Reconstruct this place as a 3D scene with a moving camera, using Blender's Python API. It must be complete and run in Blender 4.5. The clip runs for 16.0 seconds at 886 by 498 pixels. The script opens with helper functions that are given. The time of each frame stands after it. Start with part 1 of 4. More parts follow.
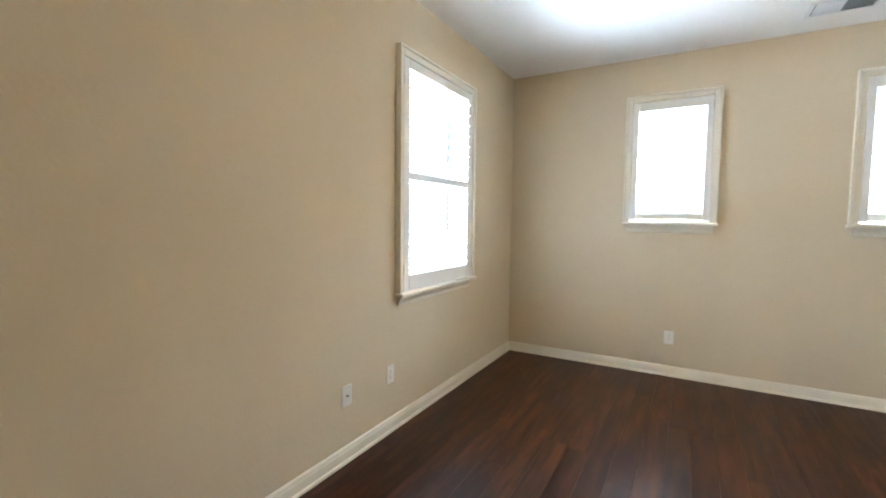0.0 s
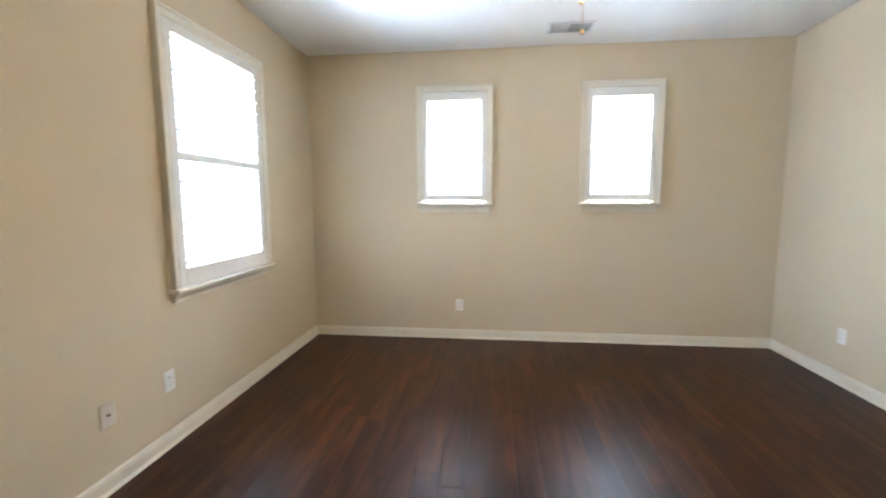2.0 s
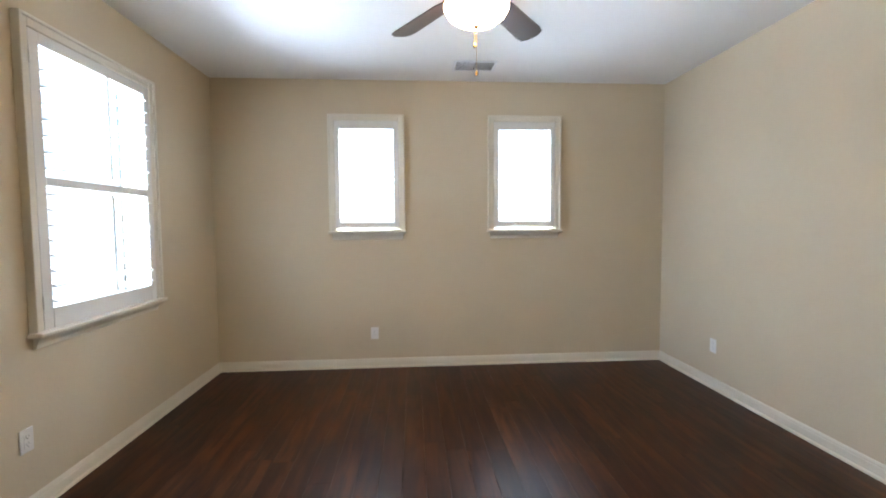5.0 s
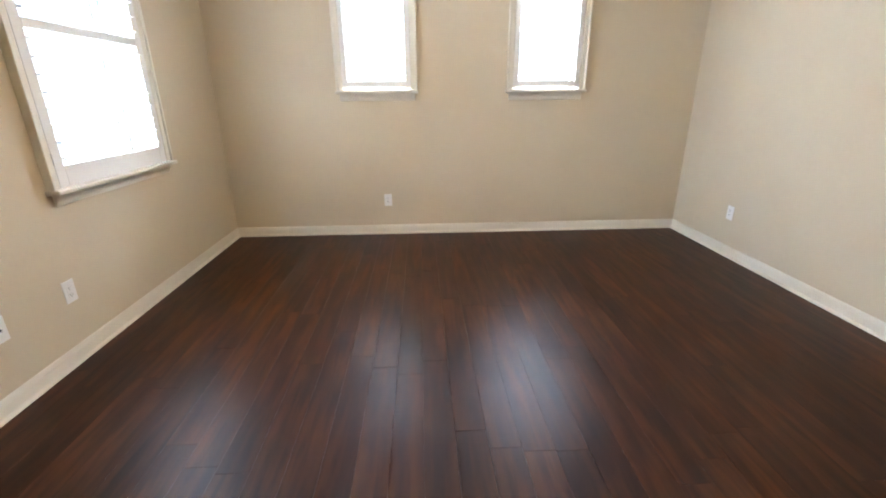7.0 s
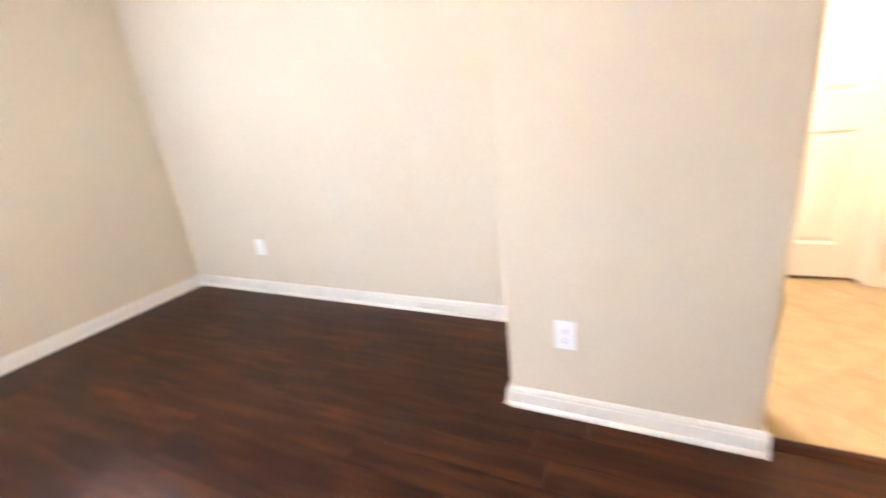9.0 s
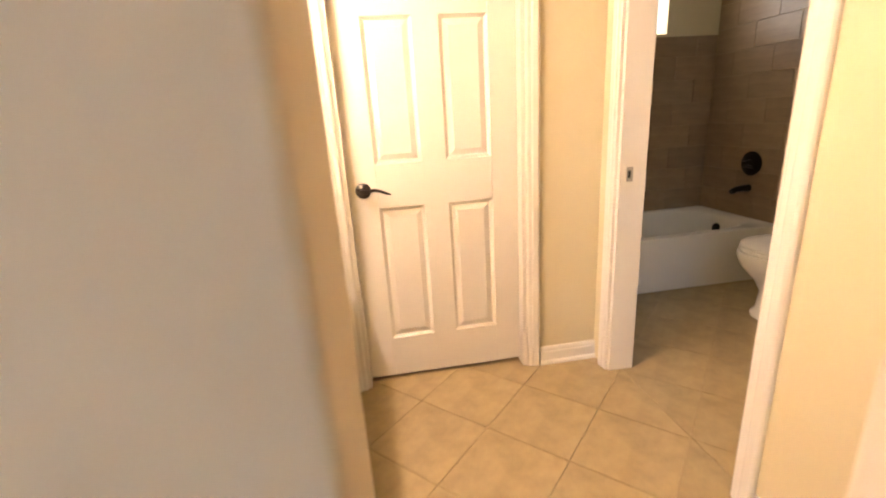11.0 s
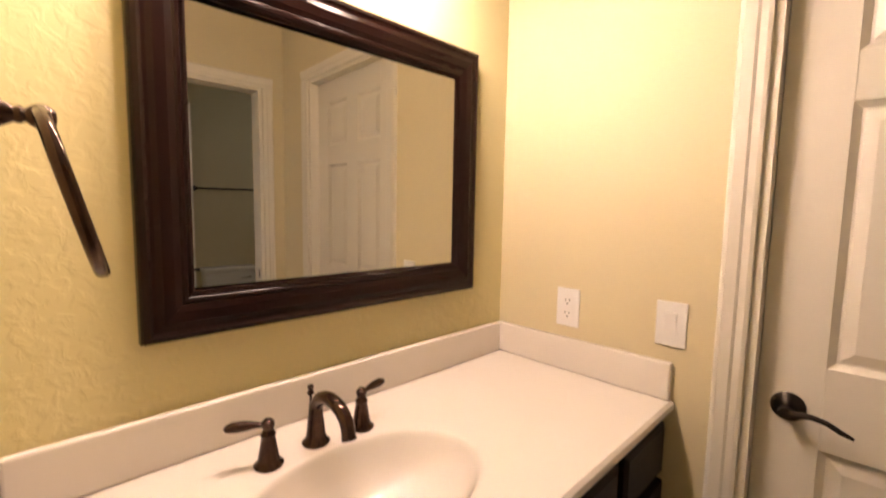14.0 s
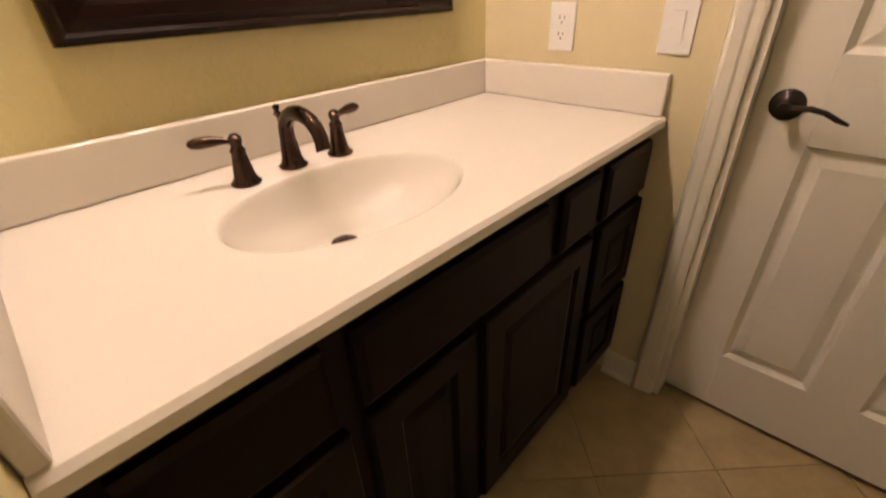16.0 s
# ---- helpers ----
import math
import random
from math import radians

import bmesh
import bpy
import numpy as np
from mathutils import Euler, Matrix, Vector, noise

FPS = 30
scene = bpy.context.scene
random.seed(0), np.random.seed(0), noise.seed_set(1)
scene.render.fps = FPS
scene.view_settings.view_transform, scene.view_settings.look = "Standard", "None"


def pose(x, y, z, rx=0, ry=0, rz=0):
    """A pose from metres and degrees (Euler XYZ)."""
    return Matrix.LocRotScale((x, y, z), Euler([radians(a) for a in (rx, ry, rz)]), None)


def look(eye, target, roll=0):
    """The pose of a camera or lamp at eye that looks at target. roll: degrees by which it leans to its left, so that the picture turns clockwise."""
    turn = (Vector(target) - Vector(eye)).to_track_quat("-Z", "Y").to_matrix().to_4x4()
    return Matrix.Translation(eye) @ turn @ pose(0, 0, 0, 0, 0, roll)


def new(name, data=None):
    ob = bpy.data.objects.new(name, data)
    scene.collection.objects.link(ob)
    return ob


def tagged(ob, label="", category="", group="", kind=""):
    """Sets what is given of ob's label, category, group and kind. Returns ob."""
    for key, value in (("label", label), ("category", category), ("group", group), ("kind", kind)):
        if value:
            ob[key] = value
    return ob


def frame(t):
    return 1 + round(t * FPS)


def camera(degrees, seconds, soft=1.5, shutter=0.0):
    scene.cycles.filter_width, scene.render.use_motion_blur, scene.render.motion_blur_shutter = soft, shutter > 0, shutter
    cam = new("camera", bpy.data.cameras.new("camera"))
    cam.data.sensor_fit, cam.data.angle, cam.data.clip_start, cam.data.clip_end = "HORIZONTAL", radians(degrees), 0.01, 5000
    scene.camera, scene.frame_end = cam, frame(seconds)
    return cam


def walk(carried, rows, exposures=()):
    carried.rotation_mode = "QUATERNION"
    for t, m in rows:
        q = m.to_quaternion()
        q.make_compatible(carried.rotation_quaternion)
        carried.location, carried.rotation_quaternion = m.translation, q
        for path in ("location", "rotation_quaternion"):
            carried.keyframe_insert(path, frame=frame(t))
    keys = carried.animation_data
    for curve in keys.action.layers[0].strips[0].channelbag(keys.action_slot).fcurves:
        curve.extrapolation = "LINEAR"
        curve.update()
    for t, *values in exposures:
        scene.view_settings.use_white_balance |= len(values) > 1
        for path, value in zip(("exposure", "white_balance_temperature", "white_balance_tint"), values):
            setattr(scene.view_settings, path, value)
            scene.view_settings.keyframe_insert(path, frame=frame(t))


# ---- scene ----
cam = camera(91.3, 16.0, soft=1.9, shutter=0.5)
PATH = [
    (0, (1.597, -4.181, 1.332), (0.607, -2.449, 1.198), 0.6),
    (0.5, (1.603, -4.17, 1.338), (0.638, -2.427, 1.157), -0.4),
    (1, (1.633, -4.166, 1.343), (0.796, -2.36, 1.145), -0.2),
    (1.5, (1.697, -4.155, 1.351), (1.156, -2.241, 1.143), 0.0),
    (2, (1.771, -4.168, 1.357), (1.551, -2.193, 1.134), -0.2),
    (2.5, (1.839, -4.178, 1.351), (1.881, -2.192, 1.121), -1.0),
    (3, (1.88, -4.189, 1.347), (2.069, -2.213, 1.104), -0.7),
    (3.5, (1.881, -4.186, 1.367), (2.099, -2.204, 1.214), -0.7),
    (3.7, (1.877, -4.188, 1.387), (2.07, -2.199, 1.335), -0.3),
    (5.8, (1.828, -4.151, 1.355), (1.942, -2.177, 1.052), -0.2),
    (6, (1.819, -4.142, 1.345), (1.932, -2.185, 0.945), 0.1),
    (6.5, (1.812, -4.139, 1.315), (1.918, -2.233, 0.718), 0.0),
    (7, (1.793, -4.126, 1.291), (1.885, -2.244, 0.62), -0.4),
    (7.5, (1.792, -4.049, 1.264), (1.91, -2.186, 0.547), -1.4),
    (8, (1.908, -3.774, 1.28), (2.213, -1.91, 0.622), -2.7),
    (8.4, (2.004, -3.578, 1.191), (2.790, -1.866, 0.524), -2.9),
    (8.5, (2.083, -3.530, 1.177), (3.015, -1.887, 0.515), -2.9),
    (8.7, (2.139, -3.427, 1.15), (3.452, -2.020, 0.607), -3.6),
    (8.8, (2.203, -3.394, 1.18), (3.66, -2.15, 0.606), -6.7),
    (8.9, (2.245, -3.37, 1.183), (3.834, -2.299, 0.608), -7.3),
    (9, (2.266, -3.331, 1.186), (3.949, -2.455, 0.553), -6.6),
    (9.1, (2.307, -3.335, 1.166), (4.055, -2.612, 0.517), -5.9),
    (9.3, (2.429, -3.321, 1.16), (4.255, -2.896, 0.463), -5.1),
    (9.5, (2.576, -3.342, 1.177), (4.455, -3.132, 0.523), -6.2),
    (9.7, (2.704, -3.374, 1.186), (4.587, -3.372, 0.513), -6.1),
    (10.7, (3.18, -3.66, 1.2), (5.12, -3.9, 0.58), -4.5),
    (11.8, (3.82, -3.79, 1.13), (5.72, -4.15, 0.64), -1.8),
    (12, (3.886, -3.765, 1.175), (5.809, -3.782, 0.627), -0.6),
    (12.5, (4.0, -3.79, 1.261), (5.64, -2.738, 0.803), 0),
    (13, (3.986, -3.796, 1.323), (5.409, -2.412, 1.08), 0.5),
    (13.5, (3.982, -3.792, 1.375), (5.375, -2.36, 1.293), 0.3),
    (14, (3.988, -3.786, 1.35), (5.394, -2.376, 1.162), 1.0),
    (14.5, (4.002, -3.789, 1.3), (5.377, -2.401, 0.871), 0.3),
    (15, (4.01, -3.786, 1.256), (5.34, -2.439, 0.61), -1.0),
    (15.5, (4.014, -3.784, 1.199), (5.297, -2.52, 0.33), -2.2),
    (16, (4.015, -3.79, 1.159), (5.243, -2.594, 0.127), -2.5),
]
EXPOSURES = [(0, 0.2, 6250, 9), (2.5, 0.3, 6150, 11), (3.5, 0.35, 6100, 11), (5.8, -0.4, 6400, 14), (6.5, -0.1, 6450, 14), (7.0, 0.38, 6450, 15), (7.6, 0.88, 6450, 17),
             (8.0, 1.12, 6350, 18), (8.4, 1.15, 6250, 20), (9.5, 0.95, 6250, 21), (9.7, 0.85, 6250, 21), (11.8, -0.25, 7700, 25), (12.2, -0.5, 7300, 23), (12.7, -0.98, 6950, 23), (13.5, -1.4, 6850, 23), (14.5, -1.57, 6750, 20), (16, -1.6, 6650, 18)]
walk(cam, [(t, look(eye, target, roll)) for t, eye, target, roll in PATH], EXPOSURES)

# ---- light ----
world = bpy.data.worlds.new("sky")
scene.world = world
world.use_nodes = True
sky = world.node_tree.nodes.new("ShaderNodeTexSky")
sky.sky_type = "NISHITA"
sky.sun_disc = False
sky.sun_elevation = radians(50)
sky.sun_rotation = radians(180)
back = world.node_tree.nodes["Background"]
back.inputs["Strength"].default_value = 0.1
world.node_tree.links.new(sky.outputs[0], back.inputs["Color"])
sun = new("sun", bpy.data.lights.new("sun", "SUN"))
sun.data.energy, sun.data.angle, sun.data.color = 3.0, radians(0.5), (1, 0.95, 0.88)
sun.matrix_world = look((0, -20, 24), (0, 0, 0))


def area_light(name, eye, target, w, h, radiance, colour=(0.68, 0.84, 1.0)):
    lamp = new(name, bpy.data.lights.new(name, "AREA"))
    lamp.data.shape, lamp.data.size, lamp.data.size_y = "RECTANGLE", w, h
    lamp.data.energy = radiance * math.pi * w * h
    lamp.data.color = colour
    lamp.matrix_world = look(eye, target)


# hazy daylight in the window openings
RAD = 1.8
area_light("daylight_west", (-0.20, -1.46, 1.62), (1, -1.46, 1.62), 0.96, 1.46, RAD)
area_light("daylight_north_a", (1.42, 0.20, 1.85), (1.42, -1, 1.85), 0.60, 1.03, RAD)
area_light("daylight_north_b", (2.93, 0.20, 1.85), (2.93, -1, 1.85), 0.60, 1.03, RAD)
# unseen sky lamps: low west for the plain wall, high north for floor reflections
area_light("sky_west", (-5.0, -0.9, 2.7), (0, -0.9, 1.7), 7.0, 2.8, 23.0, (0.56, 0.77, 1.0))
area_light("sky_north", (3.6, 4.6, 5.3), (2.6, 0, 1.85), 4.8, 2.8, 85.0)
# sunlit ground outside, which shines up through the louvers at the ceiling
GROUND = 170.0
area_light("sunlit_ground_west", (-2.6, -1.46, -0.4), (-2.6, -1.46, 3.0), 4.0, 4.4, 1.4 * GROUND)
area_light("sunlit_ground_north", (2.17, 2.6, -0.4), (2.17, 2.6, 3.0), 5.0, 4.4, GROUND)


def bulb(name, place, watts, colour, radius=0.04):
    lamp = new(name, bpy.data.lights.new(name, "POINT"))
    lamp.data.energy, lamp.data.color, lamp.data.shadow_soft_size = watts, colour, radius
    lamp.location = place


WARM = (1.0, 0.79, 0.63)
# added lamp that brightens the toilet room from an assumed, unseen opening over the tub
area_light("assumed_daylight_toilet_room", (6.68, -5.55, 1.95), (5, -5.55, 1.9), 0.78, 0.52, 7.0, (0.96, 0.97, 0.93))
for bx in (4.24, 4.45, 4.66):
    bulb("vanity_bulb", (bx, -3.10, 2.045), 54.0, WARM, 0.03)

# ---- materials ----


def material(name, colour, rough=0.5, metal=0.0, **kw):
    """Principled material. grain: (scale, strength, bump); second colour and stretch for streaks."""
    m = bpy.data.materials.new(name)
    m.use_nodes = True
    nt = m.node_tree
    bs = nt.nodes["Principled BSDF"]
    bs.inputs["Base Color"].default_value = (*colour, 1)
    bs.inputs["Roughness"].default_value = rough
    bs.inputs["Metallic"].default_value = metal
    bs.inputs["Specular IOR Level"].default_value = kw.get("specular", 0.5)
    coord = nt.nodes.new("ShaderNodeTexCoord")
    mapping = nt.nodes.new("ShaderNodeMapping")
    nt.links.new(coord.outputs["Object"], mapping.inputs[0])
    mapping.inputs["Scale"].default_value = kw.get("stretch", (1, 1, 1))
    vary = kw.get("vary", 0.0)
    if vary:
        big = nt.nodes.new("ShaderNodeTexNoise")
        big.inputs["Scale"].default_value = kw.get("scale", 2.0)
        big.inputs["Detail"].default_value = 6
        big.inputs["Roughness"].default_value = 0.65
        nt.links.new(mapping.outputs[0], big.inputs["Vector"])
        ramp = nt.nodes.new("ShaderNodeMapRange")
        ramp.inputs["From Min"].default_value, ramp.inputs["From Max"].default_value = 0.3, 0.7
        nt.links.new(big.outputs[0], ramp.inputs[0])
        mix = nt.nodes.new("ShaderNodeMix")
        mix.data_type = "RGBA"
        other = kw.get("second", tuple(c * (1 - vary) for c in colour))
        mix.inputs[6].default_value = (*colour, 1)
        mix.inputs[7].default_value = (*other, 1)
        nt.links.new(ramp.outputs[0], mix.inputs[0])
        out = mix.outputs[2]
        if kw.get("tint", 0):
            info = nt.nodes.new("ShaderNodeObjectInfo")
            hsv = nt.nodes.new("ShaderNodeHueSaturation")
            span = nt.nodes.new("ShaderNodeMapRange")
            span.inputs["To Min"].default_value = 1 - kw["tint"]
            span.inputs["To Max"].default_value = 1 + kw["tint"]
            nt.links.new(info.outputs["Random"], span.inputs[0])
            nt.links.new(span.outputs[0], hsv.inputs["Value"])
            nt.links.new(out, hsv.inputs["Color"])
            out = hsv.outputs[0]
        nt.links.new(out, bs.inputs["Base Color"])
    if kw.get("bump", 0):
        fine = nt.nodes.new("ShaderNodeTexNoise")
        fine.inputs["Scale"].default_value = kw.get("fine", 80.0)
        fine.inputs["Detail"].default_value = 4
        nt.links.new(mapping.outputs[0], fine.inputs["Vector"])
        bp = nt.nodes.new("ShaderNodeBump")
        bp.inputs["Strength"].default_value = kw["bump"]
        bp.inputs["Distance"].default_value = kw.get("depth", 0.002)
        height = fine.outputs[0]
        if kw.get("knockdown"):
            fine.inputs["Distortion"].default_value = 0.5
            flat = nt.nodes.new("ShaderNodeMapRange")
            flat.inputs["From Min"].default_value, flat.inputs["From Max"].default_value = 0.44, 0.62
            nt.links.new(height, flat.inputs[0])
            height = flat.outputs[0]
        nt.links.new(height, bp.inputs["Height"])
        nt.links.new(bp.outputs[0], bs.inputs["Normal"])
        if kw.get("rough_vary", 0):
            rr = nt.nodes.new("ShaderNodeMapRange")
            rr.inputs["To Min"].default_value = rough - kw["rough_vary"]
            rr.inputs["To Max"].default_value = rough + kw["rough_vary"]
            nt.links.new(fine.outputs[0], rr.inputs[0])
            nt.links.new(rr.outputs[0], bs.inputs["Roughness"])
    return m


def glass(name):
    m = material(name, (1, 1, 1), 0.0)
    bs = m.node_tree.nodes["Principled BSDF"]
    bs.inputs["Transmission Weight"].default_value = 1.0
    bs.inputs["IOR"].default_value = 1.45
    return m


def plank_material():
    """Dark laminate: dark streaks, orange-brown patches and hand-scraped relief, shifted from board to board."""
    m = material("dark_walnut_laminate", (0.085, 0.030, 0.013), 0.30, specular=0.12)
    nt = m.node_tree
    bs = nt.nodes["Principled BSDF"]
    coord = nt.nodes.new("ShaderNodeTexCoord")
    info = nt.nodes.new("ShaderNodeObjectInfo")
    shift = nt.nodes.new("ShaderNodeMath")
    shift.operation = "MULTIPLY"
    shift.inputs[1].default_value = 37.0
    nt.links.new(info.outputs["Random"], shift.inputs[0])
    add = nt.nodes.new("ShaderNodeVectorMath")
    nt.links.new(coord.outputs["Object"], add.inputs[0])
    nt.links.new(shift.outputs[0], add.inputs[1])

    def noise_at(stretch, scale, detail, rough):
        mp = nt.nodes.new("ShaderNodeMapping")
        mp.inputs["Scale"].default_value = stretch
        tex = nt.nodes.new("ShaderNodeTexNoise")
        tex.inputs["Scale"].default_value, tex.inputs["Detail"].default_value, tex.inputs["Roughness"].default_value = scale, detail, rough
        nt.links.new(add.outputs[0], mp.inputs[0])
        nt.links.new(mp.outputs[0], tex.inputs["Vector"])
        return tex.outputs[0]

    def ramp(src, lo, hi):
        mr = nt.nodes.new("ShaderNodeMapRange")
        mr.inputs["From Min"].default_value, mr.inputs["From Max"].default_value = lo, hi
        nt.links.new(src, mr.inputs[0])
        return mr.outputs[0]

    def mix(fac, a, c):
        mx = nt.nodes.new("ShaderNodeMix")
        mx.data_type = "RGBA"
        nt.links.new(fac, mx.inputs[0])
        for k, v in ((6, a), (7, c)):
            if isinstance(v, tuple):
                mx.inputs[k].default_value = (*v, 1)
            else:
                nt.links.new(v, mx.inputs[k])
        return mx.outputs[2]

    streak = noise_at((17, 1.9, 17), 1.5, 3, 0.5)
    patch = noise_at((11, 1.4, 11), 1.4, 2, 0.5)
    fine = noise_at((60, 2.5, 60), 2.0, 4, 0.6)
    col = mix(ramp(patch, 0.38, 0.66), (0.022, 0.0064, 0.0028), (0.055, 0.0168, 0.0053))
    col = mix(ramp(streak, 0.46, 0.70), col, (0.015, 0.0046, 0.0026))
    hsv = nt.nodes.new("ShaderNodeHueSaturation")
    val = nt.nodes.new("ShaderNodeMapRange")
    val.inputs["To Min"].default_value, val.inputs["To Max"].default_value = 0.78, 1.20
    nt.links.new(info.outputs["Random"], val.inputs[0])
    nt.links.new(val.outputs[0], hsv.inputs["Value"])
    nt.links.new(col, hsv.inputs["Color"])
    nt.links.new(hsv.outputs[0], bs.inputs["Base Color"])
    rr = nt.nodes.new("ShaderNodeMapRange")
    rr.inputs["To Min"].default_value, rr.inputs["To Max"].default_value = 0.33, 0.40
    nt.links.new(streak, rr.inputs[0])
    nt.links.new(rr.outputs[0], bs.inputs["Roughness"])
    height = nt.nodes.new("ShaderNodeMath")
    height.operation = "ADD"
    nt.links.new(streak, height.inputs[0])
    nt.links.new(fine, height.inputs[1])
    bp = nt.nodes.new("ShaderNodeBump")
    bp.inputs["Strength"].default_value, bp.inputs["Distance"].default_value = 0.08, 0.0015
    nt.links.new(height.outputs[0], bp.inputs["Height"])
    nt.links.new(bp.outputs[0], bs.inputs["Normal"])
    return m


PAINT = material("beige_wall_paint", (0.625, 0.538, 0.398), 0.75, vary=0.06, scale=1.3, bump=0.3, fine=50, depth=0.004)
CREAM = material("cream_wall_paint", (0.67, 0.588, 0.380), 0.75, vary=0.06, scale=1.3, bump=0.2, fine=34, depth=0.0012, knockdown=True)
# same wall paint, with the vanity light's yellow glow put into its colour
LIT_PAINT = material("lamplit_wall_paint", (0.74, 0.660, 0.365), 0.75, vary=0.06, scale=1.3, bump=0.4, fine=34, depth=0.0015, knockdown=True)
CEIL = material("white_ceiling_paint", (0.88, 0.88, 0.88), 0.85, vary=0.04, scale=1.0, bump=0.3, fine=60, depth=0.003)
TRIM = material("white_trim_paint", (0.76, 0.72, 0.63), 0.38, vary=0.04, scale=5, bump=0.05, fine=120)
SHUT = material("white_shutter_paint", (0.80, 0.79, 0.77), 0.4, vary=0.03, scale=4, bump=0.03, fine=90)
PLANK = plank_material()
TILE = material("beige_floor_tile", (0.40, 0.305, 0.160), 0.38, vary=0.34, scale=9, tint=0.05, bump=0.08, fine=40)
GROUT = material("tan_grout", (0.37, 0.275, 0.155), 0.9, vary=0.15, scale=20)
WTILE = material("brown_travertine_tile", (0.34, 0.24, 0.145), 0.35, vary=0.35, scale=3, stretch=(1, 1, 5), tint=0.10, bump=0.06, fine=30)
MARBLE = material("cream_cultured_marble", (0.83, 0.78, 0.72), 0.07, vary=0.03, scale=3)
ESPRESSO = material("espresso_stained_wood", (0.010, 0.0042, 0.0028), 0.38, specular=0.11, vary=0.45, scale=3, stretch=(9, 9, 1), bump=0.06, fine=40)
FRAMEWOOD = material("mirror_frame_wood", (0.010, 0.0038, 0.003), 0.25, specular=0.12, vary=0.25, scale=4, stretch=(2, 9, 9), bump=0.06, fine=40)
BRONZE = material("oil_rubbed_bronze", (0.055, 0.032, 0.024), 0.18, metal=0.85, vary=0.4, scale=30, bump=0.03, fine=60)
BLACKMETAL = material("black_bronze", (0.018, 0.013, 0.011), 0.3, metal=0.6, vary=0.3, scale=30)
PLASTIC = material("white_plate_plastic", (0.82, 0.81, 0.80), 0.3, vary=0.02, scale=10)
SLOT = material("dark_slot", (0.02, 0.02, 0.02), 0.6, vary=0.2, scale=30)
CERAMIC = material("white_porcelain", (0.80, 0.79, 0.76), 0.08, vary=0.02, scale=3)
CHROME = material("brushed_nickel", (0.45, 0.42, 0.38), 0.3, metal=1.0, vary=0.2, scale=40)
BRASS = material("aged_brass", (0.50, 0.30, 0.12), 0.3, metal=1.0, vary=0.3, scale=30)
BLADE = material("dark_walnut_blade", (0.035, 0.016, 0.011), 0.3, specular=0.9, vary=0.4, scale=3, stretch=(1, 8, 8), bump=0.05, fine=30)
BOWL = material("lit_frosted_glass", (0.86, 0.85, 0.82), 0.35, vary=0.03, scale=5)
BOWL.node_tree.nodes["Principled BSDF"].inputs["Emission Color"].default_value = (1.0, 0.76, 0.42, 1)
BOWL.node_tree.nodes["Principled BSDF"].inputs["Emission Strength"].default_value = 85.0
SHADE = material("frosted_shade_glass", (0.86, 0.83, 0.77), 0.4, vary=0.03, scale=6)
nodes, links = SHADE.node_tree.nodes, SHADE.node_tree.links
veil = nodes.new("ShaderNodeMixShader")
veil.inputs[0].default_value = 0.55
links.new(nodes["Principled BSDF"].outputs[0], veil.inputs[1])
links.new(nodes.new("ShaderNodeBsdfTransparent").outputs[0], veil.inputs[2])
links.new(veil.outputs[0], nodes["Material Output"].inputs["Surface"])
VENT = material("white_vent_enamel", (0.80, 0.82, 0.86), 0.4, vary=0.05, scale=8)
GLASS = glass("window_glass")
MIRROR = material("silvered_mirror", (0.90, 0.92, 0.90), 0.01, metal=1.0)

# ---- mesh helpers ----


def box(bm, a, b):
    lo, hi = [min(p, q) for p, q in zip(a, b)], [max(p, q) for p, q in zip(a, b)]
    v = [bm.verts.new((lo[0] if i & 1 == 0 else hi[0], lo[1] if i & 2 == 0 else hi[1], lo[2] if i & 4 == 0 else hi[2])) for i in range(8)]
    for f in ((0, 2, 3, 1), (4, 5, 7, 6), (0, 1, 5, 4), (2, 6, 7, 3), (0, 4, 6, 2), (1, 3, 7, 5)):
        bm.faces.new([v[i] for i in f])
    return v


def rbox(bm, a, b, r=0.004, seg=2):
    """A box with rounded edges."""
    t = bmesh.new()
    box(t, a, b)
    bmesh.ops.bevel(t, geom=t.edges[:], offset=r, segments=seg, affect="EDGES", profile=0.5)
    join(bm, t)


def join(bm, t, m=None):
    if m is not None:
        t.transform(m)
    me = bpy.data.meshes.new("tmp")
    t.to_mesh(me)
    t.free()
    bm.from_mesh(me)
    bpy.data.meshes.remove(me)


def lathe(bm, profile, m=None, n=28):
    """Turns (radius, height) pairs round z."""
    t = bmesh.new()
    rings = []
    for r, z in profile:
        if r < 1e-5:
            rings.append([t.verts.new((0, 0, z))])
        else:
            rings.append([t.verts.new((r * math.cos(2 * math.pi * k / n), r * math.sin(2 * math.pi * k / n), z)) for k in range(n)])
    for p, q in zip(rings, rings[1:]):
        for k in range(n):
            a, b = p[k % len(p)], p[(k + 1) % len(p)]
            c, d = q[(k + 1) % len(q)], q[k % len(q)]
            vs = []
            for v in (a, b, c, d):
                if v not in vs:
                    vs.append(v)
            if len(vs) > 2:
                t.faces.new(vs)
    join(bm, t, m)


